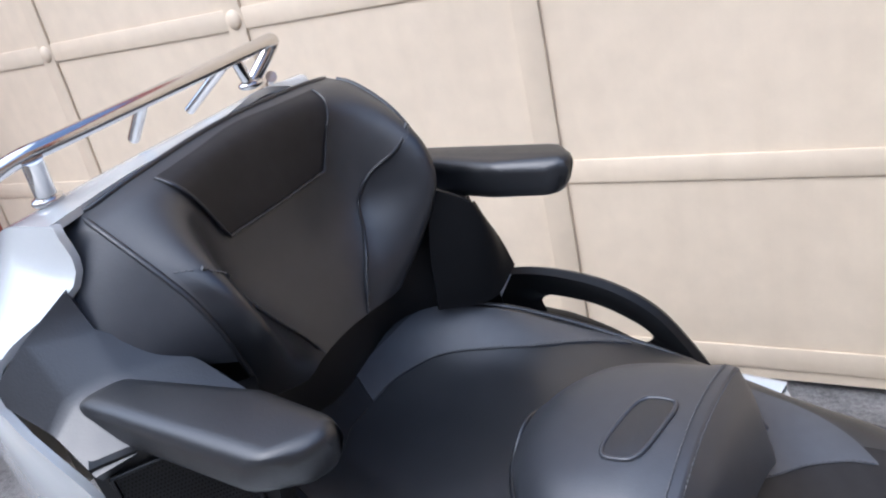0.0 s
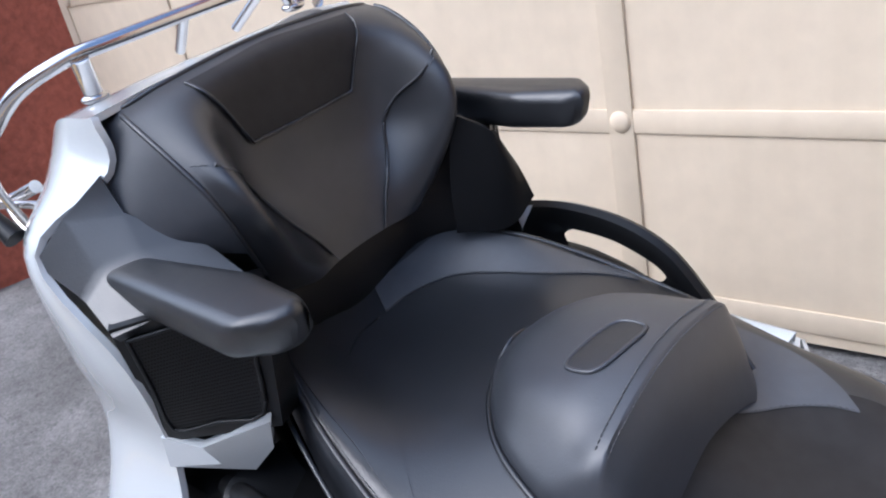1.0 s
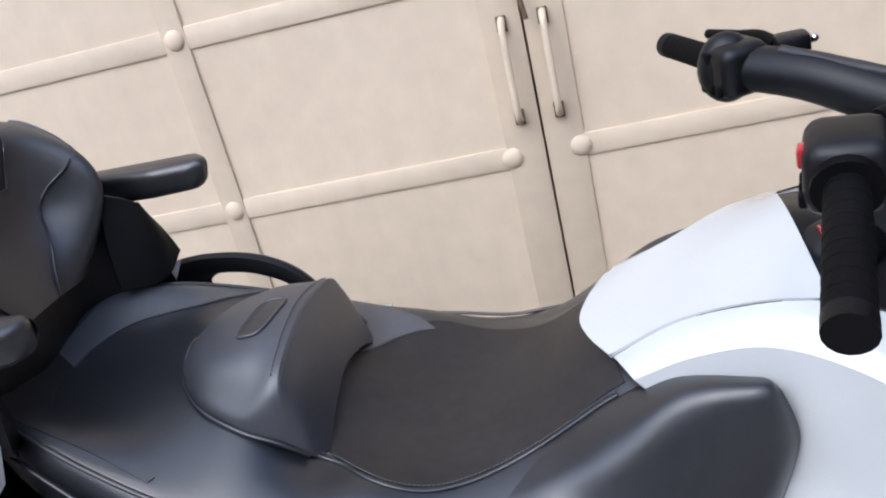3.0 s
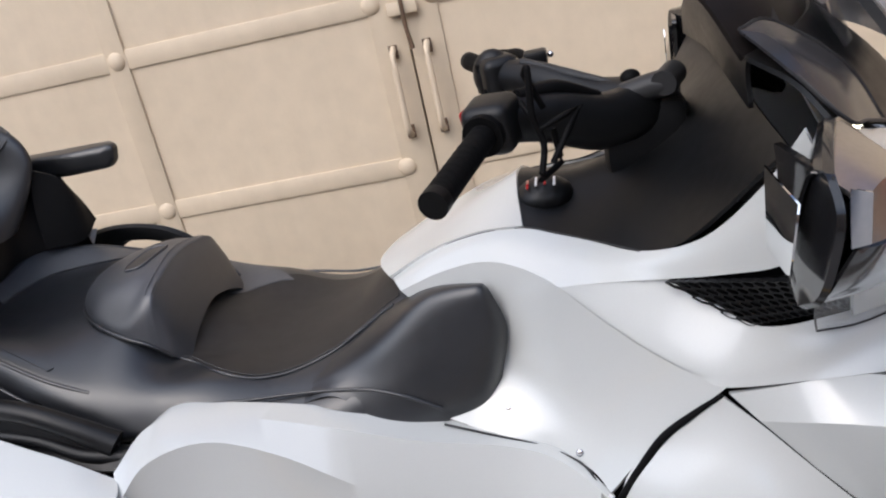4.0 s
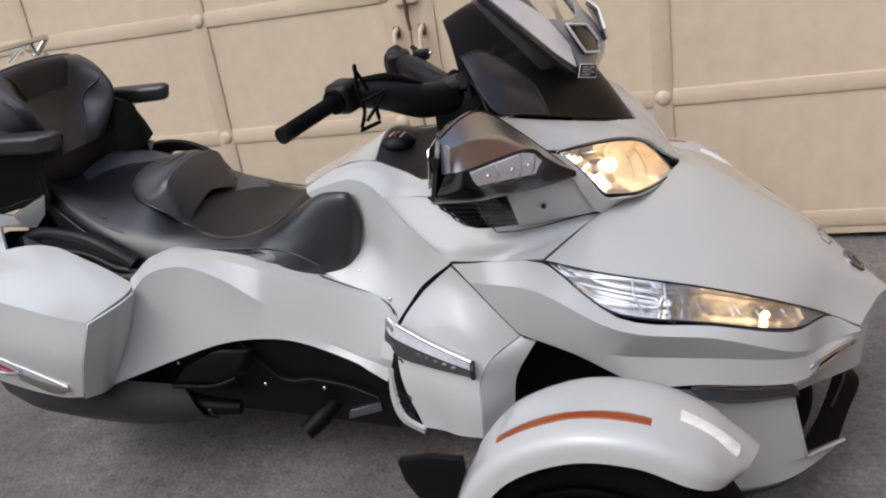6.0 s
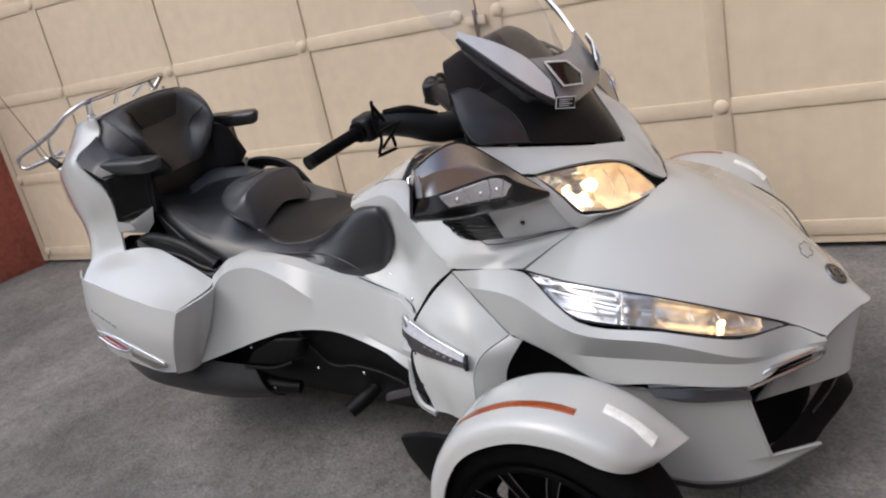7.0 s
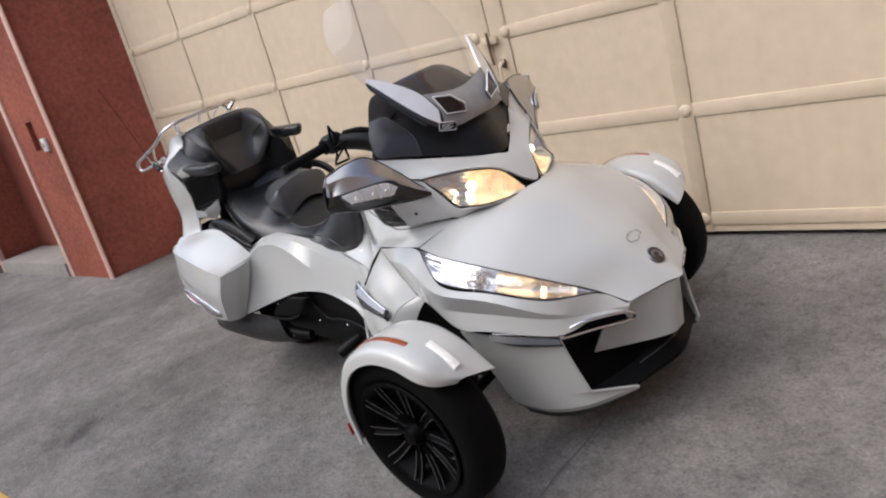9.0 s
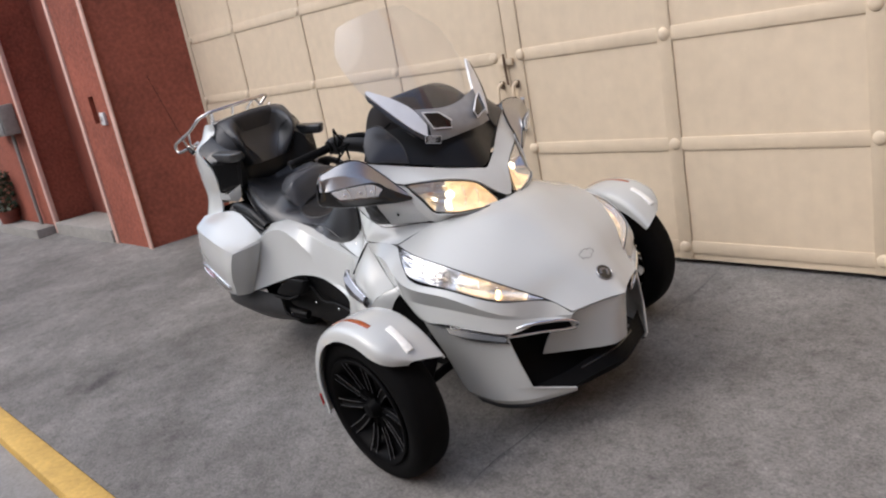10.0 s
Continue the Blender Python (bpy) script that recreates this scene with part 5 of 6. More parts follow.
BOLSTER = sheet(half_sections([
    (-1.468, [(-.055, .842), (-.045, .856), (-.025, .864), (0, .867)]),
    (-1.44, [(-.096, .842), (-.085, .862), (-.05, .880), (0, .886)]),
    (-1.40, [(-.134, .834), (-.122, .858), (-.08, .887), (0, .897)]),
    (-1.34, [(-.160, .815), (-.146, .845), (-.09, .893), (0, .906)]),
    (-1.30, [(-.162, .798), (-.140, .862), (-.08, .893), (0, .906)]),
    (-1.283, RIDGE), (-1.283, RIDGE),
    (-1.266, [(-.152, .765), (-.125, .825), (-.065, .855), (0, .865)]),
    (-1.25, [(-.135, .742), (-.10, .765), (-.05, .785), (0, .795)])]), 7, 7)
part("bolster", grid_data(BOLSTER), VINYL_L, seat, "charcoal rider back bolster", 60, 0.012)
rim = [(-1.468, .05, .846), (-1.472, 0, .866), (-1.468, -.05, .846), (-1.44, -.098, .845), (-1.40, -.136, .838), (-1.34, -.162, .82), (-1.295, -.165, .80), (-1.265, -.155, .768)]
tube("bolster_seam", rim, .0032, VINYL, seat, "rolled seam")
tube("bolster_seam", [(x, -y, z) for x, y, z in rim[2:]], .0032, VINYL, seat, "rolled seam")
for k, dx in enumerate((-.008, .004)):
    ridge_line = np.array([(-1.285 + dx, y, 0) for y in np.linspace(-.125, .125, 40)])
    stitches("stitching", over(BOLSTER, ridge_line, 2, .0015), seat, .006, .0009)
pocket = over(BOLSTER, np.array([(-1.336 + .021 * dx + .22 * (.042 * dy), -.020 + .042 * dy, 0) for dx, dy in (
    (math.copysign(abs(math.cos(a)) ** .55, math.cos(a)), math.copysign(abs(math.sin(a)) ** .55, math.sin(a))) for a in np.linspace(0, 2 * math.pi, 41))]), 2, .0012)
mid_p = pocket.mean(0)
# Laid flat on the bolster; black vinyl paints the shade of a recess.
part("pocket", grid_data(np.array([over(BOLSTER, mid_p + (pocket - mid_p) * k, 2, .0016) for k in (1.0, .8, .5, .0)]), out=(0, 0, 1)), VINYL, seat, "flat pocket inlay, dark to stand for recess shade", 60, .001)
tube("pocket_rim", [tuple(p) for p in pocket[::2]], .0024, VINYL_L, seat, "raised pocket rim", 2, 8)
INLAY = [
    [(-1.738, -.035, 0), (-1.722, -.095, 0), (-1.69, -.150, 0), (-1.61, -.184, 0), (-1.53, -.205, 0), (-1.445, -.232, 0)],
    [(-1.692, -.006, 0), (-1.686, -.050, 0), (-1.652, -.100, 0), (-1.586, -.132, 0), (-1.525, -.160, 0), (-1.438, -.224, 0)]]
WINGS = [
    [(-1.318, -.205, 0), (-1.28, -.218, 0), (-1.238, -.214, 0), (-1.19, -.19, 0), (-1.158, -.164, 0)],
    [(-1.285, -.06, 0), (-1.26, -.085, 0), (-1.228, -.128, 0), (-1.19, -.15, 0), (-1.156, -.16, 0)]]
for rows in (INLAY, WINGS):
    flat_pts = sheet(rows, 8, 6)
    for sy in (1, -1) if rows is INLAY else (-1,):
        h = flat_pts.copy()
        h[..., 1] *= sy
        # Both inlays are one grey; the near one is blackened to stand for shade.
        part("grey_inlay", grid_data(over(CUSHION[:, 13:-13], h, 2, .0022)), INLAYM if sy < 0 else VINYL, seat, "blue-grey seat inlay" if sy < 0 else "near seat inlay, grey painted black for its shade", 60, 0.002)
        if sy < 0:
            stitches("stitching", over(CUSHION[:, 13:-13], h, 2, .0045)[-1], seat, .006, .0008)
for sy in (1, -1):
    tail = [over(CUSHION, np.array([(x, y * sy, 0.0) for y in ys]), 2, lift) for x, ys, lift in ((-1.17, (-.125, -.15, -.19, -.215, -.23, -.24), -.006), (-1.05, (-.125, -.15, -.195, -.215, -.228, -.236), -.002), (-.965, (-.118, -.142, -.188, -.212, -.226, -.235), .006))]
    for t_ in tail:
        t_[0, 2] -= .016
    tail[2][1, 2] -= .008
    fore = [[(x, y * sy, z) for x, y, z in r] for r in (
        [(-.88, -.108, .776), (-.83, -.118, .798), (-.77, -.145, .814), (-.74, -.158, .820)],
        [(-.88, -.136, .79), (-.80, -.145, .825), (-.72, -.168, .834), (-.708, -.172, .830)],
        [(-.88, -.196, .772), (-.80, -.190, .824), (-.72, -.200, .836), (-.695, -.192, .824)],
        [(-.88, -.226, .725), (-.79, -.218, .758), (-.71, -.215, .762), (-.682, -.190, .762)],
        [(-.89, -.25, .668), (-.80, -.238, .675), (-.73, -.222, .68), (-.702, -.195, .69)],
        [(-.89, -.254, .638), (-.81, -.24, .636), (-.75, -.222, .638), (-.72, -.20, .645)])]
    part("seat_nose", grid_data(sheet([[tuple(t_[k]) for t_ in tail] + r for k, r in enumerate(fore)], 8, 6)), VINYL, seat, "", 60, 0.004)
    tube("piping", [(x, y * sy, z) for x, y, z in ((-1.20, -.244, .723), (-1.12, -.236, .715), (-1.04, -.224, .709), (-.96, -.228, .710), (-.905, -.236, .708), (-.85, -.243, .693), (-.80, -.242, .664))], .0028, VINYL, seat, "rolled seam piping")
    pipe = [(-1.715, -.148 * sy, .890), (-1.673, -.172 * sy, .886), (-1.60, -.203 * sy, .868), (-1.522, -.228 * sy, .836), (-1.44, -.246 * sy, .800), (-1.37, -.252 * sy, .773)]
    tube("piping", pipe, .0035, VINYL, seat, "rolled seam piping")
    stitches("stitching", spline([(x, y + .006 * sy, z + .004) for x, y, z in pipe], 8), seat)
    tube("piping", [(x - .004, y - (.016 + .003 * k) * sy, z - .022 - .004 * k) for k, (x, y, z) in enumerate(pipe)], .0028, VINYL, seat, "rolled seam piping")
    flat_seam = spline([(-1.29, -.15 * sy, 0), (-1.242, -.145 * sy, 0), (-1.20, -.172 * sy, 0), (-1.16, -.190 * sy, 0), (-1.109, -.188 * sy, 0), (-1.04, -.165 * sy, 0), (-.974, -.142 * sy, 0), (-.90, -.132 * sy, 0), (-.868, -.13 * sy, 0)], 6)
    seam = over(CUSHION, flat_seam, 2, .001)
    if sy < 0:
        continue
    tube("piping", [tuple(p) for p in seam[::4]], .0028, VINYL, seat, "rolled seam piping")
    stitches("stitching", seam + np.array((.0, .006 * sy, .003)), seat, .006, .0008)

SCOOP = sheet(mirrored([
    [(-1.262, -.118, 0), (-1.262, -.06, 0), (-1.264, 0, 0)],
    [(-1.225, -.150, 0), (-1.225, -.08, 0), (-1.225, 0, 0)],
    [(-1.16, -.182, 0), (-1.16, -.10, 0), (-1.16, 0, 0)],
    [(-1.109, -.180, 0), (-1.109, -.09, 0), (-1.109, 0, 0)],
    [(-1.04, -.157, 0), (-1.04, -.08, 0), (-1.04, 0, 0)],
    [(-.974, -.134, 0), (-.974, -.07, 0), (-.974, 0, 0)],
    [(-.858, -.118, 0), (-.872, -.06, 0), (-.880, 0, 0)]]), 8, 6)
# Same vinyl as the seat, with the building reflection put into its colour.
part("rider_inlay", grid_data(over(CUSHION, SCOOP, 2, .0016)), SUEDE, seat, "rider seat panel, brown-black for the buildings it reflects", 60, 0.002)

# backrest: a bulging front between two side gussets
back = new("backrest")
back.parent = bike
tagged(back, "black and charcoal stitched vinyl passenger backrest")


def pad_row(rear, seam, *front):
    return [rear, seam, seam, *front]


PAD = sheet(mirrored([
    pad_row((-1.800, -.200, 1.200), (-1.768, -.188, 1.206), (-1.757, -.140, 1.215), (-1.758, -.08, 1.220), (-1.760, 0, 1.223)),
    pad_row((-1.790, -.212, 1.190), (-1.735, -.194, 1.194), (-1.722, -.150, 1.201), (-1.726, -.08, 1.206), (-1.730, 0, 1.208)),
    pad_row((-1.782, -.230, 1.163), (-1.692, -.194, 1.163), (-1.672, -.158, 1.163), (-1.716, -.10, 1.160), (-1.723, 0, 1.160)),
    pad_row((-1.774, -.248, 1.130), (-1.660, -.188, 1.125), (-1.636, -.158, 1.121), (-1.714, -.106, 1.113), (-1.721, 0, 1.110)),
    pad_row((-1.766, -.260, 1.103), (-1.648, -.180, 1.085), (-1.624, -.151, 1.080), (-1.710, -.102, 1.073), (-1.718, 0, 1.070)),
    pad_row((-1.760, -.263, 1.082), (-1.655, -.168, 1.045), (-1.634, -.137, 1.040), (-1.700, -.085, 1.034), (-1.710, 0, 1.032)),
    pad_row((-1.770, -.205, 1.025), (-1.672, -.150, 1.000), (-1.654, -.116, .996), (-1.692, -.064, .993), (-1.702, 0, .992)),
    pad_row((-1.760, -.170, .975), (-1.690, -.130, .962), (-1.675, -.090, .956), (-1.688, -.045, .953), (-1.695, 0, .951))]), 10, 10)
panel("back_shell", mirrored([
    [(-1.715, -.215, 1.09), (-1.752, -.10, 1.09), (-1.755, 0, 1.09)],
    [(-1.675, -.214, 1.0), (-1.735, -.12, 1.0), (-1.742, 0, 1.0)],
    [(-1.635, -.205, .90), (-1.725, -.12, .89), (-1.73, 0, .88)],
    [(-1.64, -.19, .82), (-1.76, -.12, .82), (-1.77, 0, .81)]]), PLASTIC, back, "matt black shell behind the pad", sides="R", gap=0)
FRONT = PAD[:, 10:-10]
part("pad", grid_data(FRONT, out=(1, 0, 0)), VINYL_G, back, "charcoal vinyl pad face", 60, 0.02)
for a_, b_, sy in ((0, 11, 1), (70, 81, -1)):
    # Grey vinyl brightens the gusset for a reflection; darker cover below paints the gap's shade.
    part("side_gusset", grid_data(PAD[:52, a_:b_], out=(.3, -sy, 0)), VINYL_L, back, "black side gusset in lighter grey for its reflected light", 60, 0.01)
    low = PAD[51:, a_:b_].copy()
    low[..., 0] -= np.linspace(0, .03, 20)[:, None]
    low[..., 1] *= .93
    part("lower_gusset", grid_data(low, out=(.3, -sy, 0)), SUEDE, back, "lower gusset darkened for the shade of the gap", 60, 0.01)
tube("top_seam", [tuple(p) for p in PAD[0, 6:-6:6]], .0030, VINYL, back, "rolled top seam", 4, 8)


def on_pad(name, rows, material, label, lift=.0018, sy=0):
    """An inlay laid on the pad face; sy 0 takes half rows and mirrors them, else one flank alone."""
    flat_rows = [[(0, y * (sy or 1), z) for y, z in r] for r in rows]
    h = over(FRONT, sheet(flat_rows if sy else mirrored(flat_rows), 8, 6), 0, lift)
    part(name, grid_data(h, out=(1, 0, 0)), material, back, label, 60, 0.002)
    return over(FRONT, h, 0, lift + .002)


e = on_pad("headrest_inset", [
    [(-.079, 1.126), (-.04, 1.125), (0, 1.125)],
    [(-.085, 1.138), (-.045, 1.138), (0, 1.138)],
    [(-.097, 1.165), (-.05, 1.165), (0, 1.165)],
    [(-.113, 1.196), (-.055, 1.199), (0, 1.201)],
    [(-.121, 1.212), (-.06, 1.216), (0, 1.219)]], SUEDE, "dark inset headrest panel", .0030)
stitches("stitching", [*e[::-1, 0], *e[0], *e[:, -1]], back)
tube("inset_seam", [tuple(p) for p in [*e[::-4, 0], *e[0, ::4], *e[::4, -1]]], .0018, VINYL, back, "rolled seam", 3, 6)
for sy in (1, -1):
    e = on_pad("side_panel", [
        [(-.186, 1.150), (-.178, 1.148), (-.170, 1.146)],
        [(-.184, 1.128), (-.158, 1.120), (-.134, 1.114)],
        [(-.179, 1.090), (-.143, 1.082), (-.106, 1.076)],
        [(-.166, 1.045), (-.126, 1.038), (-.086, 1.032)],
        [(-.149, 1.000), (-.105, .996), (-.061, .993)],
        [(-.129, .962), (-.09, .958), (-.042, .954)]], VINYL, "black vinyl lower side panel", .0018, sy)
    stitches("stitching", e[:, -1], back)
    tube("panel_seam", [tuple(p) for p in e[::4, -1]], .0022, VINYL, back, "rolled seam", 4, 6)
    stitches("stitching", [*e[0]], back)
    rim_line = PAD[4:62, 10 if sy > 0 else -11]
    tube("edge_seam", [tuple(p) for p in rim_line[::5]], .0030, VINYL, back, "rolled seam")
    stitches("stitching", [p + np.array((.004, .008 * sy, 0)) for p in rim_line], back)

# armrests, speakers, trunk
for side in "RL":
    sy = 1 if side == "R" else -1
    arm = new("armrest")
    arm.parent = bike
    tagged(arm, "black padded passenger armrest")
    arm.location = (0, 0, 0) if sy > 0 else (-.014, -.014, 0)
    bm = bmesh.new()
    top = [(-1.735, -.290), (-1.72, -.242), (-1.56, -.222), (-1.475, -.232), (-1.458, -.246), (-1.468, -.268), (-1.495, -.297)]
    low = [(-1.80, -.280), (-1.79, -.245), (-1.57, -.218), (-1.49, -.226), (-1.475, -.245), (-1.485, -.272), (-1.53, -.295)]
    a = [bm.verts.new((x, y * sy, 1.076 if i < 3 else 1.072)) for i, (x, y) in enumerate(top)]
    b = [bm.verts.new((x, y * sy, 1.024)) for x, y in low]
    bm.faces.new(a), bm.faces.new(b[::-1])
    for i in range(len(a)):
        k = (i + 1) % len(a)
        bm.faces.new((a[k], a[i], b[i], b[k]))
    bmesh.ops.recalc_face_normals(bm, faces=bm.faces)
    bmesh.ops.bevel(bm, geom=bm.edges[:], offset=.016, segments=5, affect="EDGES", profile=0.5)
    part("pad", bm, ARM, arm, "", 60)
    bk = [(-1.752, -.240, 1.158), (-1.768, -.279, 1.119), (-1.804, -.320, 1.092), (-1.740, -.246, 1.112), (-1.716, -.252, 1.078), (-1.742, -.284, 1.074), (-1.752, -.309, 1.050),
          (-1.690, -.320, 1.028), (-1.672, -.285, 1.030), (-1.682, -.196, 1.066), (-1.625, -.190, 1.026), (-1.650, -.235, 1.035)]
    bm = bmesh.new()
    bv = [bm.verts.new((x, y * sy, z)) for x, y, z in bk]
    for f in ((0, 1, 3), (1, 2, 6, 5), (1, 5, 4, 3), (3, 4, 9), (4, 11, 10, 9), (5, 6, 7, 8), (5, 8, 11, 4)):
        bm.faces.new([bv[i] for i in (f if sy > 0 else f[::-1])])
    bmesh.ops.recalc_face_normals(bm, faces=bm.faces)
    if sum(f.normal.z for f in bm.faces) < 0:
        bmesh.ops.reverse_faces(bm, faces=bm.faces)
    inner = [q for q in bm.edges if not q.is_boundary]
    bmesh.ops.bevel(bm, geom=inner, offset=.008, segments=3, affect="EDGES", profile=0.5)
    part("bracket", bm, VINYL, arm, "moulded grey-black armrest bracket", 40, 0.012)
    spk = new("speaker")
    spk.parent = bike
    tagged(spk, "black rear speaker housing with ribbed grille")
    q = [(-1.695, -.320, 1.035), (-1.61, -.195, 1.03), (-1.605, -.235, .878), (-1.735, -.303, .862)]
    quad = np.array(q) * (1, sy, 1)
    if sy < 0:
        quad[0], quad[1], quad[2], quad[3] = (-1.69, .300, 1.02), (-1.604, .186, 1.022), (-1.590, .232, .922), (-1.69, .295, .865)

    def face(u, v):
        return (quad[0] * (1 - u) + quad[1] * u) * (1 - v) + (quad[3] * (1 - u) + quad[2] * u) * v

    part("housing", grid_data(np.array([[face(u / 4, v / 4) for u in range(5)] for v in range(5)]), out=(1, 0, 0)), PLASTIC, spk, "", 40, 0.05 if sy > 0 else .02)
    nrm = np.cross(quad[1] - quad[0], quad[3] - quad[0])
    nrm = nrm / np.linalg.norm(nrm)
    nrm = nrm if nrm[0] > 0 else -nrm
    part("grille", grid_data(np.array([[face(.08 + .80 * u / 4, .10 + .78 * v / 4) + nrm * .002 for u in range(5)] for v in range(5)]), out=(1, 0, 0)), PLASTIC, spk, "black grille plate", 40, 0.002)
    ring = [tuple(face(u, v) + nrm * .003) for u, v in ((.08, .10), (.48, .10), (.88, .10), (.88, .5), (.86, .88), (.48, .88), (.09, .88), (.085, .5), (.08, .10))]
    tube("grille_rim", ring, .0022, PLASTIC, spk, "", 3, 8)
    mesh_v, mesh_f = [], []
    for iu in range(34):
        for iv in range(28):
            uu, vv = .105 + .755 * (iu + .5 * (iv % 2)) / 34, .125 + .73 * iv / 27
            c = face(uu, vv) + nrm * .0026
            e1, e2 = (quad[1] - quad[0]) * .0065, (quad[3] - quad[0]) * .0085
            base = len(mesh_v)
            mesh_v += [tuple(c + e1), tuple(c + e2), tuple(c - e1), tuple(c - e2)]
            mesh_f.append((base, base + 1, base + 2, base + 3))
    part("grille_mesh", (mesh_v, [], mesh_f), MATTE, spk, "black perforations", 0, .0003)

trunk_side = panel("trunk_side", [
    [(-1.755, -.222, 1.212), (-1.848, -.219, 1.205), (-1.94, -.196, 1.164), (-2.18, -.10, 1.06)],
    [(-1.750, -.232, 1.158), (-1.838, -.248, 1.158), (-1.96, -.225, 1.12), (-2.22, -.12, 1.03)],
    [(-1.80, -.318, 1.10), (-1.848, -.314, 1.09), (-2.0, -.265, 1.05), (-2.24, -.13, 1.0)],
    [(-1.712, -.318, .98), (-1.818, -.324, .97), (-1.98, -.28, .93), (-2.24, -.14, .90)],
    [(-1.735, -.307, .865), (-1.868, -.308, .86), (-1.97, -.28, .84), (-2.2, -.15, .82)],
    [(-1.735, -.318, .80), (-1.885, -.325, .79), (-1.97, -.295, .77), (-2.15, -.17, .74)],
    [(-1.71, -.350, .745), (-1.90, -.358, .72), (-1.97, -.32, .70), (-2.12, -.18, .69)]], WHITE, bike, "pearl white trunk side", thick=0.008, gap=0, nv=5)
trunk_side[1].location = (-.05, -.01, -.012)
LID = mirrored([
    [(-1.762, -.222, 1.212), (-1.772, -.12, 1.217), (-1.775, 0, 1.219)],
    [(-1.848, -.218, 1.206), (-1.828, -.12, 1.215), (-1.822, 0, 1.217)],
    [(-1.94, -.195, 1.165), (-1.94, -.1, 1.172), (-1.94, 0, 1.174)],
    [(-2.18, -.10, 1.06), (-2.2, -.05, 1.06), (-2.2, 0, 1.06)]])
LID[0][-1], LID[0][-2] = (-1.81, .205, 1.19), (-1.81, .12, 1.22)
panel("trunk_lid", LID, WHITE, bike, "pearl white trunk lid", sides="R", thick=0.008, gap=0)
panel("trunk_rear", mirrored([
    [(-2.18, -.10, 1.06), (-2.2, -.05, 1.06), (-2.2, 0, 1.06)],
    [(-2.24, -.13, .95), (-2.27, -.07, .95), (-2.28, 0, .95)],
    [(-2.15, -.17, .74), (-2.18, -.1, .72), (-2.2, 0, .72)]]), WHITE, bike, "pearl white trunk rear", sides="R", thick=0.008, gap=0)
for sy in (1, -1):
    bm = bmesh.new()
    sv = [bm.verts.new((x, y * sy, z)) for x, y, z in ((-1.738, -.310, .872), (-1.700, -.288, .853), (-1.606, -.247, .892), (-1.640, -.238, .835), (-1.672, -.254, .802), (-1.736, -.316, .834), (-1.690, -.280, .826))]
    for f in ((0, 1, 6, 5), (1, 2, 3, 6), (6, 3, 4), (5, 6, 4)):
        bm.faces.new([sv[i] for i in f])
    bmesh.ops.recalc_face_normals(bm, faces=bm.faces)
    if sum(f.normal.x for f in bm.faces) < 0:
        bmesh.ops.reverse_faces(bm, faces=bm.faces)
    part("speaker_base", bm, WHITE, bike, "pearl white faceted speaker base", 15, .012)
panel("shell_web", [
    [(-1.640, -.165, 1.065), (-1.602, -.182, 1.040), (-1.606, -.190, 1.020)],
    [(-1.655, -.150, .98), (-1.60, -.190, .98), (-1.594, -.215, .965)],
    [(-1.66, -.14, .90), (-1.61, -.19, .89), (-1.590, -.230, .920)]], PLASTIC, bike, "black web between pad and speaker", thick=.006, gap=0, sides="L")
panel("inner_cover", [
    [(-1.745, -.210, 1.09), (-1.70, -.200, 1.045), (-1.655, -.195, 1.010)],
    [(-1.72, -.20, .97), (-1.67, -.205, .97), (-1.62, -.21, .97)],
    [(-1.71, -.175, .85), (-1.66, -.20, .85), (-1.615, -.225, .862)]], PLASTIC, bike, "black cover beside the backrest", thick=0.004, gap=0)
box("handle_filler", (-1.86, -.30, .56), (-1.45, -.19, .775), MATTE, bike, "black filler under the grab handle", .02)
box("seat_back_filler", (-1.82, -.17, .60), (-1.745, .17, 1.14), PLASTIC, bike, "black frame behind the backrest", .02)

# side cases
case_top = panel("case_top", [
    [(-1.29, -0.3635, 0.682), (-1.42, -0.3449, 0.735), (-1.6, -0.3268, 0.782), (-1.84, -0.385, 0.765)],
    [(-1.275, -0.4134, 0.675), (-1.4, -0.4347, 0.7), (-1.62, -0.432, 0.742), (-1.84, -0.424, 0.738)],
    [(-1.31, -0.5288, 0.658), (-1.42, -0.5249, 0.672), (-1.64, -0.4922, 0.698), (-1.835, -0.4513, 0.716)]], WHITE, bike, "pearl white side case lid")
case_side = panel("case_side", [
    [(-1.31, -0.5288, 0.658), (-1.42, -0.5249, 0.672), (-1.64, -0.4922, 0.698), (-1.835, -0.4513, 0.716), (-1.95, -0.3805, 0.72)],
    [(-1.36, -0.5443, 0.55), (-1.46, -0.5403, 0.56), (-1.68, -0.5076, 0.56), (-1.88, -0.4597, 0.56), (-2.02, -0.3812, 0.56)],
    [(-1.43, -0.523, 0.425), (-1.52, -0.521, 0.42), (-1.72, -0.4831, 0.42), (-1.9, -0.44, 0.43), (-2.02, -0.3612, 0.44)]], WHITE, bike, "pearl white side case", gap=0)
case_front = panel("case_front", [
    [(-1.27, -0.3913, 0.673), (-1.275, -0.4534, 0.668), (-1.31, -0.5288, 0.657)],
    [(-1.32, -0.4239, 0.55), (-1.33, -0.484, 0.55), (-1.36, -0.5423, 0.55)],
    [(-1.405, -0.4518, 0.412), (-1.41, -0.4848, 0.415), (-1.43, -0.522, 0.424)]], WHITE, bike, "pearl white side case front", gap=0)
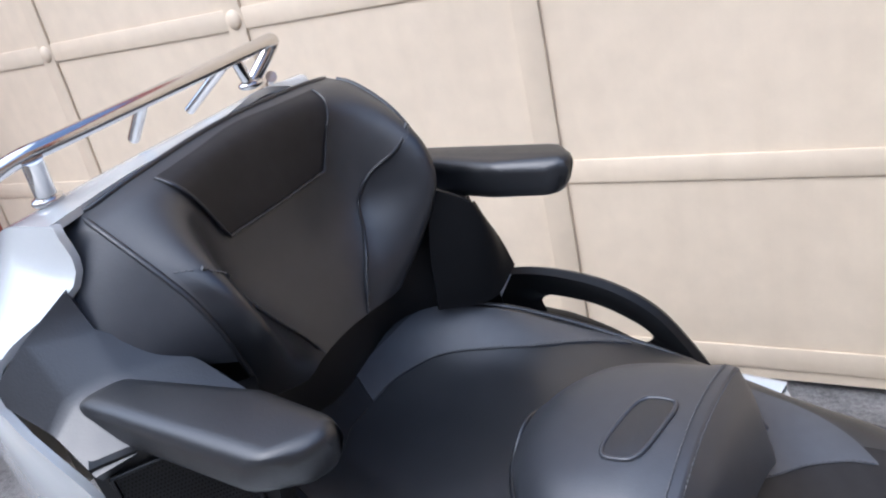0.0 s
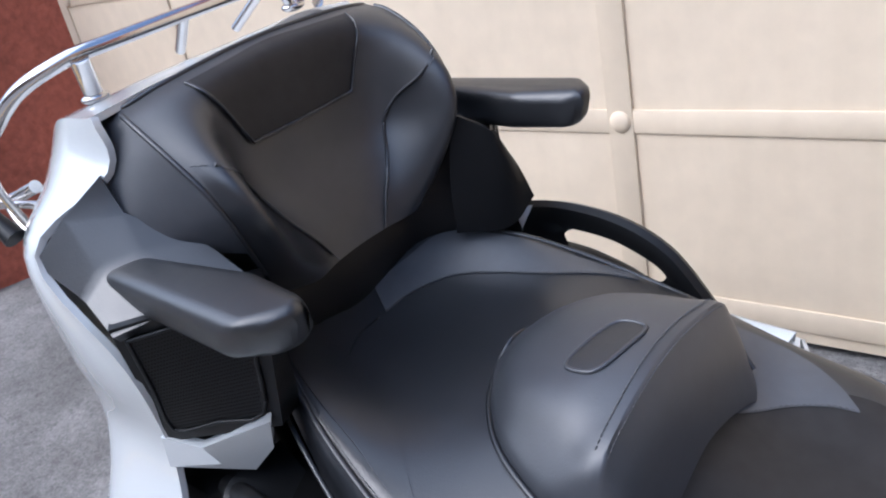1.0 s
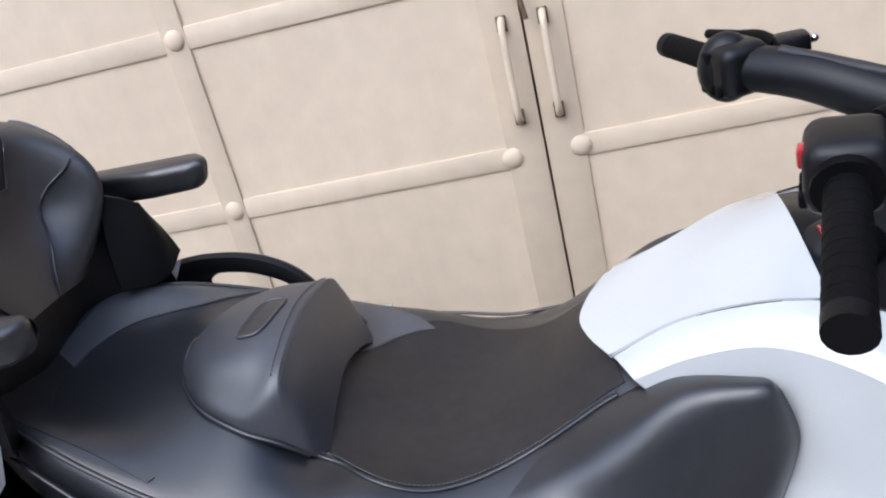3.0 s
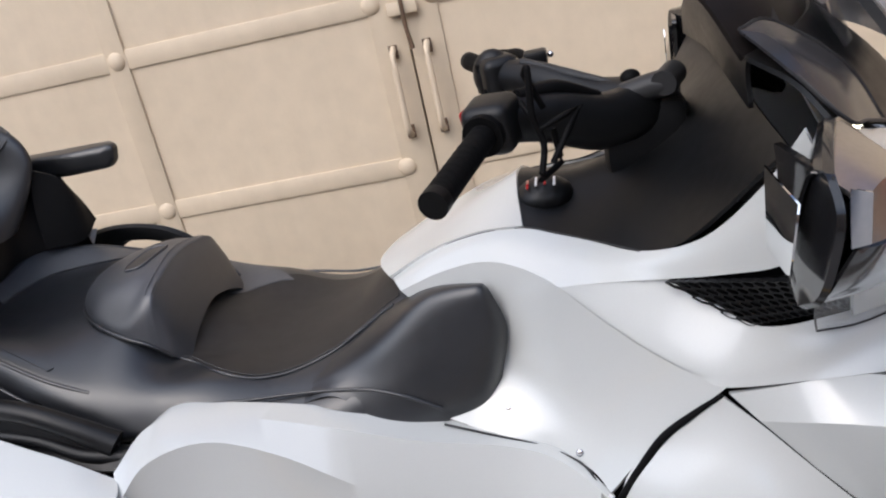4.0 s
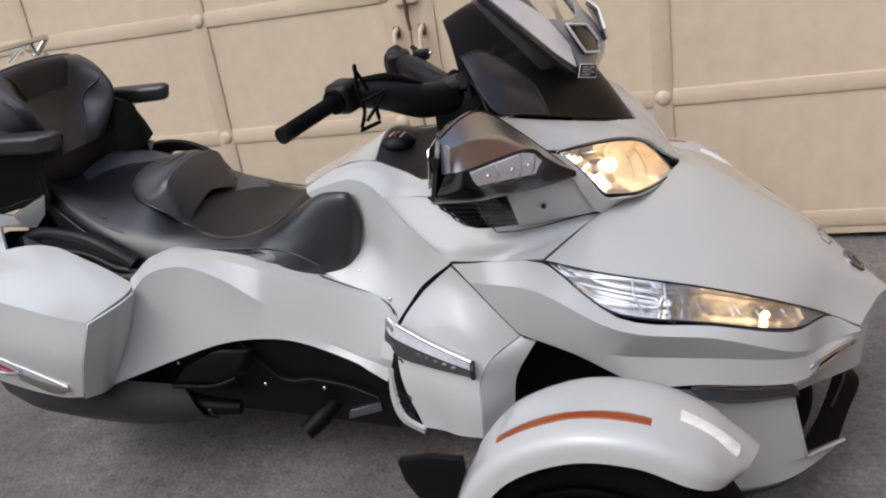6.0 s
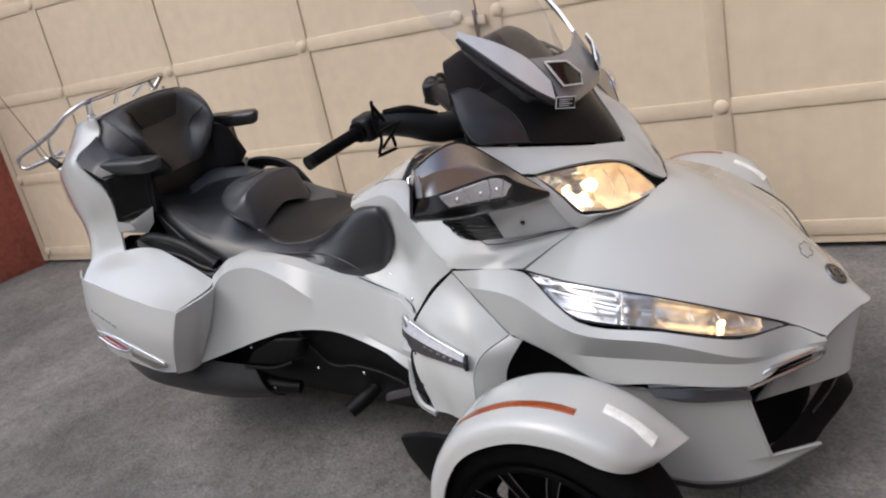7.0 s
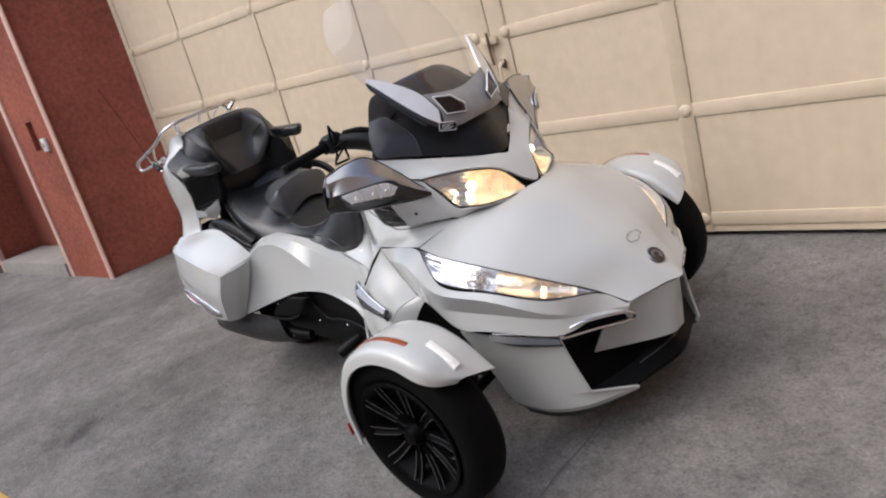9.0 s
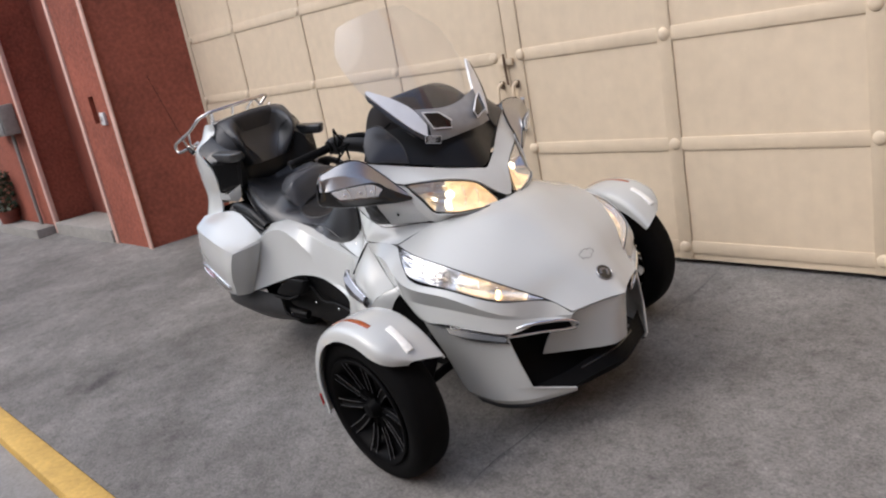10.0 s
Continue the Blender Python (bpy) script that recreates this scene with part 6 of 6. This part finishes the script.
case_bottom = panel("case_bottom", [
    [(-1.43, -0.522, 0.424), (-1.52, -0.52, 0.42), (-1.72, -0.4821, 0.42), (-1.9, -0.44, 0.43)],
    [(-1.42, -0.2649, 0.36), (-1.52, -0.266, 0.36), (-1.72, -0.2681, 0.36), (-1.9, -0.27, 0.38)]], MATTE, bike, "")
for side in "RL":
    sy = 1 if side == "R" else -1
    leaf = [(-1.852, -.474, .508), (-1.748, -.490, .526), (-1.662, -.506, .514), (-1.635, -.508, .486), (-1.717, -.498, .474), (-1.792, -.486, .488)]
    prism("tail_marker", leaf, (0, .008, 0), RED, bike, "red side lens", .003, side)
    tube("tail_rim", [(x, (y - .002) * sy, z) for x, y, z in leaf + leaf[:1]], .0045, CHROME, bike, "chrome lens rim", 4, 8)
    prism("case_trim", [(-1.64, -.509, .490), (-1.56, -.522, .476), (-1.455, -.534, .464), (-1.452, -.533, .452), (-1.517, -.528, .436), (-1.65, -.506, .462)], (0, -0.006, 0), SATIN, bike, "satin case trim", .002, side)
    tube("trim_line", [(x, y * sy, z) for x, y, z in ((-1.835, -.479, .532), (-1.72, -.500, .523), (-1.615, -.516, .506), (-1.53, -.527, .486), (-1.452, -.537, .466))], .0035, CHROME, bike, "chrome trim line", 4, 8)
    for k in range(9):
        f = k / 8
        x, y, z = -1.83 + .155 * f, -.474 - .036 * f, .607 - .034 * f
        tube("script_stroke", [(x, y * sy, z - .006), (x + .008, (y - .002) * sy, z + .007 - .004 * (k % 2))], .0011, STITCH, bike, "thin grey script stroke", 1, 5)
for pair in (case_top, case_side, case_front, case_bottom):
    pair[1].location = (0, -.09, -.055)
# passenger grab handles
for sy in (1, -1):
    outer = [(-1.70, -.235, .80), (-1.65, -.28, .838), (-1.54, -.305, .848), (-1.445, -.313, .818), (-1.385, -.316, .757), (-1.32, -.312, .70)]
    inner = [(-1.67, -.235, .78), (-1.60, -.258, .785), (-1.53, -.280, .768), (-1.455, -.29, .735), (-1.42, -.296, .72), (-1.32, -.30, .69)]
    if sy > 0:
        outer = [(-1.72, -.272, .772), (-1.62, -.292, .800), (-1.53, -.305, .802), (-1.44, -.315, .788), (-1.37, -.318, .755), (-1.31, -.314, .712)]
        inner = [(x + .01, y - .012, z - .045) for x, y, z in outer[:5]] + [(-1.30, -.318, .690)]
    handle = new("grab_handle")
    handle.parent = bike
    tagged(handle, "black passenger grab handle")
    if sy > 0:
        tube("bar", outer, [.013, .016, .017, .017, .018, .022], PLASTIC, handle, "", 6, 12)
        tube("lower_bar", inner, [.012, .011, .009, .009, .012, .016], PLASTIC, handle, "", 6, 10)
        part("web", grid_data(sheet([outer, inner], 5, 4)), PLASTIC, handle, "", 40, .012)
        part("foot", grid_data(sheet([outer[4:], inner[4:]], 5, 4)), PLASTIC, handle, "", 40, .012)
    else:
        # two closed rims at matching angles, bridged and given depth
        rim_o = spline([(-1.700, .80), (-1.705, .852), (-1.653, .872), (-1.582, .878), (-1.501, .866), (-1.437, .836), (-1.393, .788), (-1.345, .700), (-1.40, .690), (-1.47, .735), (-1.56, .775), (-1.64, .79), (-1.700, .80)], 4)
        rim_i = spline([(-1.588, .806), (-1.592, .824), (-1.575, .834), (-1.556, .835), (-1.507, .827), (-1.461, .807), (-1.436, .788), (-1.440, .771), (-1.460, .768), (-1.503, .787), (-1.545, .800), (-1.565, .804), (-1.588, .806)], 4)
        ring_rows = []
        for k, y_ in ((0, .290), (.12, .279), (.5, .276), (.88, .279), (1, .290), (.88, .300), (.5, .303), (.12, .300), (0, .290)):
            ring_rows.append([(a[0] * (1 - k) + b[0] * k, y_, a[1] * (1 - k) + b[1] * k) for a, b in zip(rim_o, rim_i)])
        part("loop", grid_data(np.array(ring_rows), True), PLASTIC, handle, "", 50)
    ball("bolt", (-1.385, -.322, .764) if sy > 0 else (-1.425, .262, .757), .009, MATTE, handle, "", (1, .6, 1), 12, 6)
    part("grab_base", grid_data(sheet([[(x, y * sy, z) for x, y, z in r] for r in (
        [(-1.70, -.20, .79), (-1.55, -.235, .75), (-1.42, -.28, .715), (-1.285, -.295, .69)],
        [(-1.69, -.28, .80), (-1.55, -.30, .755), (-1.42, -.315, .72), (-1.275, -.318, .705)],
        [(-1.67, -.315, .78), (-1.55, -.335, .74), (-1.42, -.345, .705), (-1.285, -.345, .68)])], 6, 5)), PLASTIC if sy > 0 else WHITE, bike, "black grab handle base" if sy > 0 else "pearl white panel under the grab handle", 40, 0.015)
# rail on the trunk
rail = new("luggage_rail")
rail.parent = bike
tagged(rail, "chrome tube luggage rail on the trunk lid")
tube("hoop", [(-1.822, .116, 1.230), (-1.810, .146, 1.257), (-1.803, .152, 1.268), (-1.80, .138, 1.271), (-1.80, .10, 1.27), (-1.795, 0, 1.27), (-1.80, -.15, 1.268), (-1.81, -.20, 1.265), (-1.85, -.245, 1.245), (-1.95, -.262, 1.195), (-2.08, -.268, 1.155), (-2.195, -.266, 1.124), (-2.222, -.264, 1.10), (-2.205, -.260, 1.076), (-2.13, -.252, 1.086), (-2.05, -.242, 1.10), (-1.985, -.228, 1.118)], .0085, RAILC, rail, "", 6, 12)
for a, b, r in (((-1.80, -.188, 1.264), (-1.826, -.178, 1.218), .0105), ((-1.80, -.056, 1.266), (-1.86, -.042, 1.224), .0065), ((-1.80, .062, 1.266), (-1.87, .050, 1.222), .006), ((-1.80, .083, 1.266), (-1.822, .110, 1.230), .007)):
    tube("post", [a, tuple((np.array(a) + np.array(b)) / 2), b], r, RAILC, rail, "chrome post", 4, 12)
for foot_at in ((-1.826, -.178, 1.217), (-1.822, .113, 1.229)):
    ball("foot", foot_at, .016, RAILC, rail, "", (1, 1, .42), 16, 8)
for leg in ([(-1.975, -.264, 1.186), (-2.005, -.262, 1.13), (-2.02, -.245, 1.06)], [(-2.075, -.268, 1.155), (-2.06, -.255, 1.105), (-1.945, -.235, 1.10)], [(-2.06, -.246, 1.10), (-2.04, -.25, 1.075), (-2.0, -.25, 1.05)]):
    tube("rear_leg", leg, .0055, RAILC, rail, "", 5, 10)
tube("left_bar", [(-1.865, .19, 1.215), (-1.95, .25, 1.18), (-2.08, .26, 1.12), (-2.15, .24, 1.095)], .008, RAILC, rail, "", 6, 10)
tube("aerial_base", [(-1.955, -.285, 1.08), (-1.985, -.29, 1.11)], [.014, .010], PLASTIC, bike, "black aerial base")
tube("aerial", [(-1.985, -.29, 1.11), (-2.06, -.295, 1.27), (-2.18, -.30, 1.52)], .0013, MATTE, bike, "thin black aerial")

# lower body, pegs and exhaust
panel("belly", [
    [(-1.4, -0.3747, 0.43), (-1.2, -0.3526, 0.46), (-1, -0.3305, 0.5), (-0.85, -0.3189, 0.5), (-0.6, -0.3463, 0.44)],
    [(-1.4, -0.3747, 0.36), (-1.2, -0.3526, 0.36), (-1, -0.3305, 0.36), (-0.85, -0.3189, 0.34), (-0.62, -0.3365, 0.32)],
    [(-1.38, -0.3145, 0.25), (-1.2, -0.2926, 0.24), (-1, -0.2805, 0.22), (-0.85, -0.2689, 0.2), (-0.65, -0.2868, 0.2)]], DULL, bike, "black lower body cover")
panel("exhaust_cover", [
    [(-2, -0.331, 0.33), (-1.7, -0.4178, 0.4), (-1.45, -0.4352, 0.42), (-1.2, -0.4126, 0.4)],
    [(-1.95, -0.3405, 0.27), (-1.7, -0.4478, 0.32), (-1.4, -0.4647, 0.33), (-1.15, -0.4321, 0.32)],
    [(-1.9, -0.3, 0.24), (-1.7, -0.3778, 0.24), (-1.4, -0.3947, 0.24), (-1.15, -0.3721, 0.26)]], MARKG, bike, "grey-black exhaust cover")
for side in "RL":
    prism("footboard", [(-1.225, -.42, .406), (-1.171, -.42, .459), (-1.083, -.40, .498), (-.989, -.38, .492), (-1.026, -.40, .426), (-1.10, -.415, .408)], (0.01, .035, -.012), DULL, bike, "black folded passenger footboard", .008, side)
    sy = 1 if side == "R" else -1
    tube("footboard_edge", [(-1.222, -.424 * sy, .403), (-1.10, -.42 * sy, .404), (-1.028, -.404 * sy, .422)], .006, DULL, bike, "", 4, 8)
    tube("peg_bracket", [(-1.28, -.36 * sy, .335), (-1.18, -.385 * sy, .315), (-1.08, -.36 * sy, .295)], [.018, .026, .020], DULL, bike, "black peg bracket", 5, 12)
    for x, z in ((-1.225, .325), (-1.15, .307)):
        ball("bolt", (x, -.405 * sy, z), .012, GLOSSB, bike, "", (1, .5, 1), 12, 6)
    tube("cover_ridge", [(-1.03, -.348 * sy, .500), (-.985, -.345 * sy, .435), (-.941, -.342 * sy, .385), (-.895, -.340 * sy, .376), (-.851, -.337 * sy, .381), (-.75, -.340 * sy, .368), (-.659, -.350 * sy, .342)], .006, DULL, bike, "black cover ridge", 5, 8)
    for x, y, z in ((-1.228, -.372, .439), (-.985, -.352, .371), (-.818, -.340, .358)):
        ball("screw", (x, y * sy, z), .0055, CHROME, bike, "small bright screw", (1, .6, 1), 10, 6)
    prism("mud_flap", [(-.34, -.62, .42), (-.42, -.615, .415), (-.495, -.61, .392), (-.485, -.61, .335), (-.44, -.615, .265), (-.34, -.62, .25)], (0, -.02, 0), DULL, bike, "black plastic mud flap", .006, side)
tube("foot_peg", [(-.812, -.28, .290), (-.845, -.335, .265), (-.88, -.385, .243)], [.018, .027, .025], DULL, bike, "black rubber foot peg", sides="RL", k=12)
prism("brake_pedal", [(-.775, -.335, .255), (-.765, -.335, .285), (-.668, -.335, .318), (-.668, -.335, .290)], (0, .05, 0.0), MARKM, bike, "ribbed steel brake pedal", .004)
tube("pedal_arm", [(-.80, -.27, .30), (-.74, -.29, .29), (-.70, -.30, .30)], .012, MATTE, bike, "")
# rear wheel
rear = new("rear_wheel")
rear.parent = bike
rear.matrix_basis = Matrix.Translation((-1.714, 0, .303))
tagged(rear, "wide black rear wheel")
g, full = lathe([(.20, .10), (.26, .112), (.29, .10), (.303, .07), (.304, 0), (.303, -.07), (.29, -.10), (.26, -.112), (.20, -.10)], 72)
part("tyre", grid_data(g, False, True), RUBBER, rear, "black rubber tyre", 50)
g, full = lathe([(0, -.06), (.15, -.05), (.20, -.10), (.20, .10), (.15, .05), (0, .06)], 48)
part("rim", grid_data(g, True, True), RIMB, rear, "black alloy rim", 40)
em = Matrix.Translation((.447, 0, .5435)) @ Matrix.Rotation(radians(42), 4, "Y")
g, full = lathe([(0, .0), (.026, .0), (.031, -.001), (.031, -.004), (0, -.004)], 40)
turn = Matrix.Rotation(radians(-90), 4, "X")
for nm, gg, mm, lb in (("emblem", [(0, .003), (.027, .003), (.029, .001), (.029, -.003)], GLOSSB, "round black nose emblem"), ("emblem_ring", [(.027, .002), (.029, .004), (.031, .002), (.031, -.003)], MARKM, "silver emblem ring"), ("emblem_mark", [(.009, .004), (.011, .0052), (.016, .0052), (.018, .004)], MARKM, "silver mark")):
    bm = bmesh.new()
    k = 40
    grid = [[bm.verts.new(em @ Vector((r * math.cos(2 * math.pi * i / k), r * math.sin(2 * math.pi * i / k), h))) for i in range(k)] for r, h in gg]
    for a, b in zip(grid, grid[1:]):
        for i in range(k if nm != "emblem_mark" else 30):
            try:
                bm.faces.new((a[i], a[(i + 1) % k], b[(i + 1) % k], b[i]))
            except ValueError:
                pass
    bmesh.ops.remove_doubles(bm, verts=bm.verts, dist=1e-6)
    bmesh.ops.recalc_face_normals(bm, faces=bm.faces)
    part(nm, bm, mm, bike, lb, 40)
lg = Matrix.Translation((.383, 0, .6065)) @ Matrix.Rotation(radians(41), 4, "Y")
cross = [(-.012, -.014), (-.012, -.032), (.010, -.034), (.012, -.014), (.018, -.012), (.018, .012), (.010, .014), (.008, .034), (-.012, .032), (-.012, .014), (-.018, .012), (-.018, -.012), (-.012, -.014)]
pts = []
for x, y in cross:
    pts += [tuple(lg @ Vector((x, y, .002)))] * 2
tube("hood_sticker", pts[1:-1], .0009, STITCH, bike, "thin grey outline sticker", 1, 5)
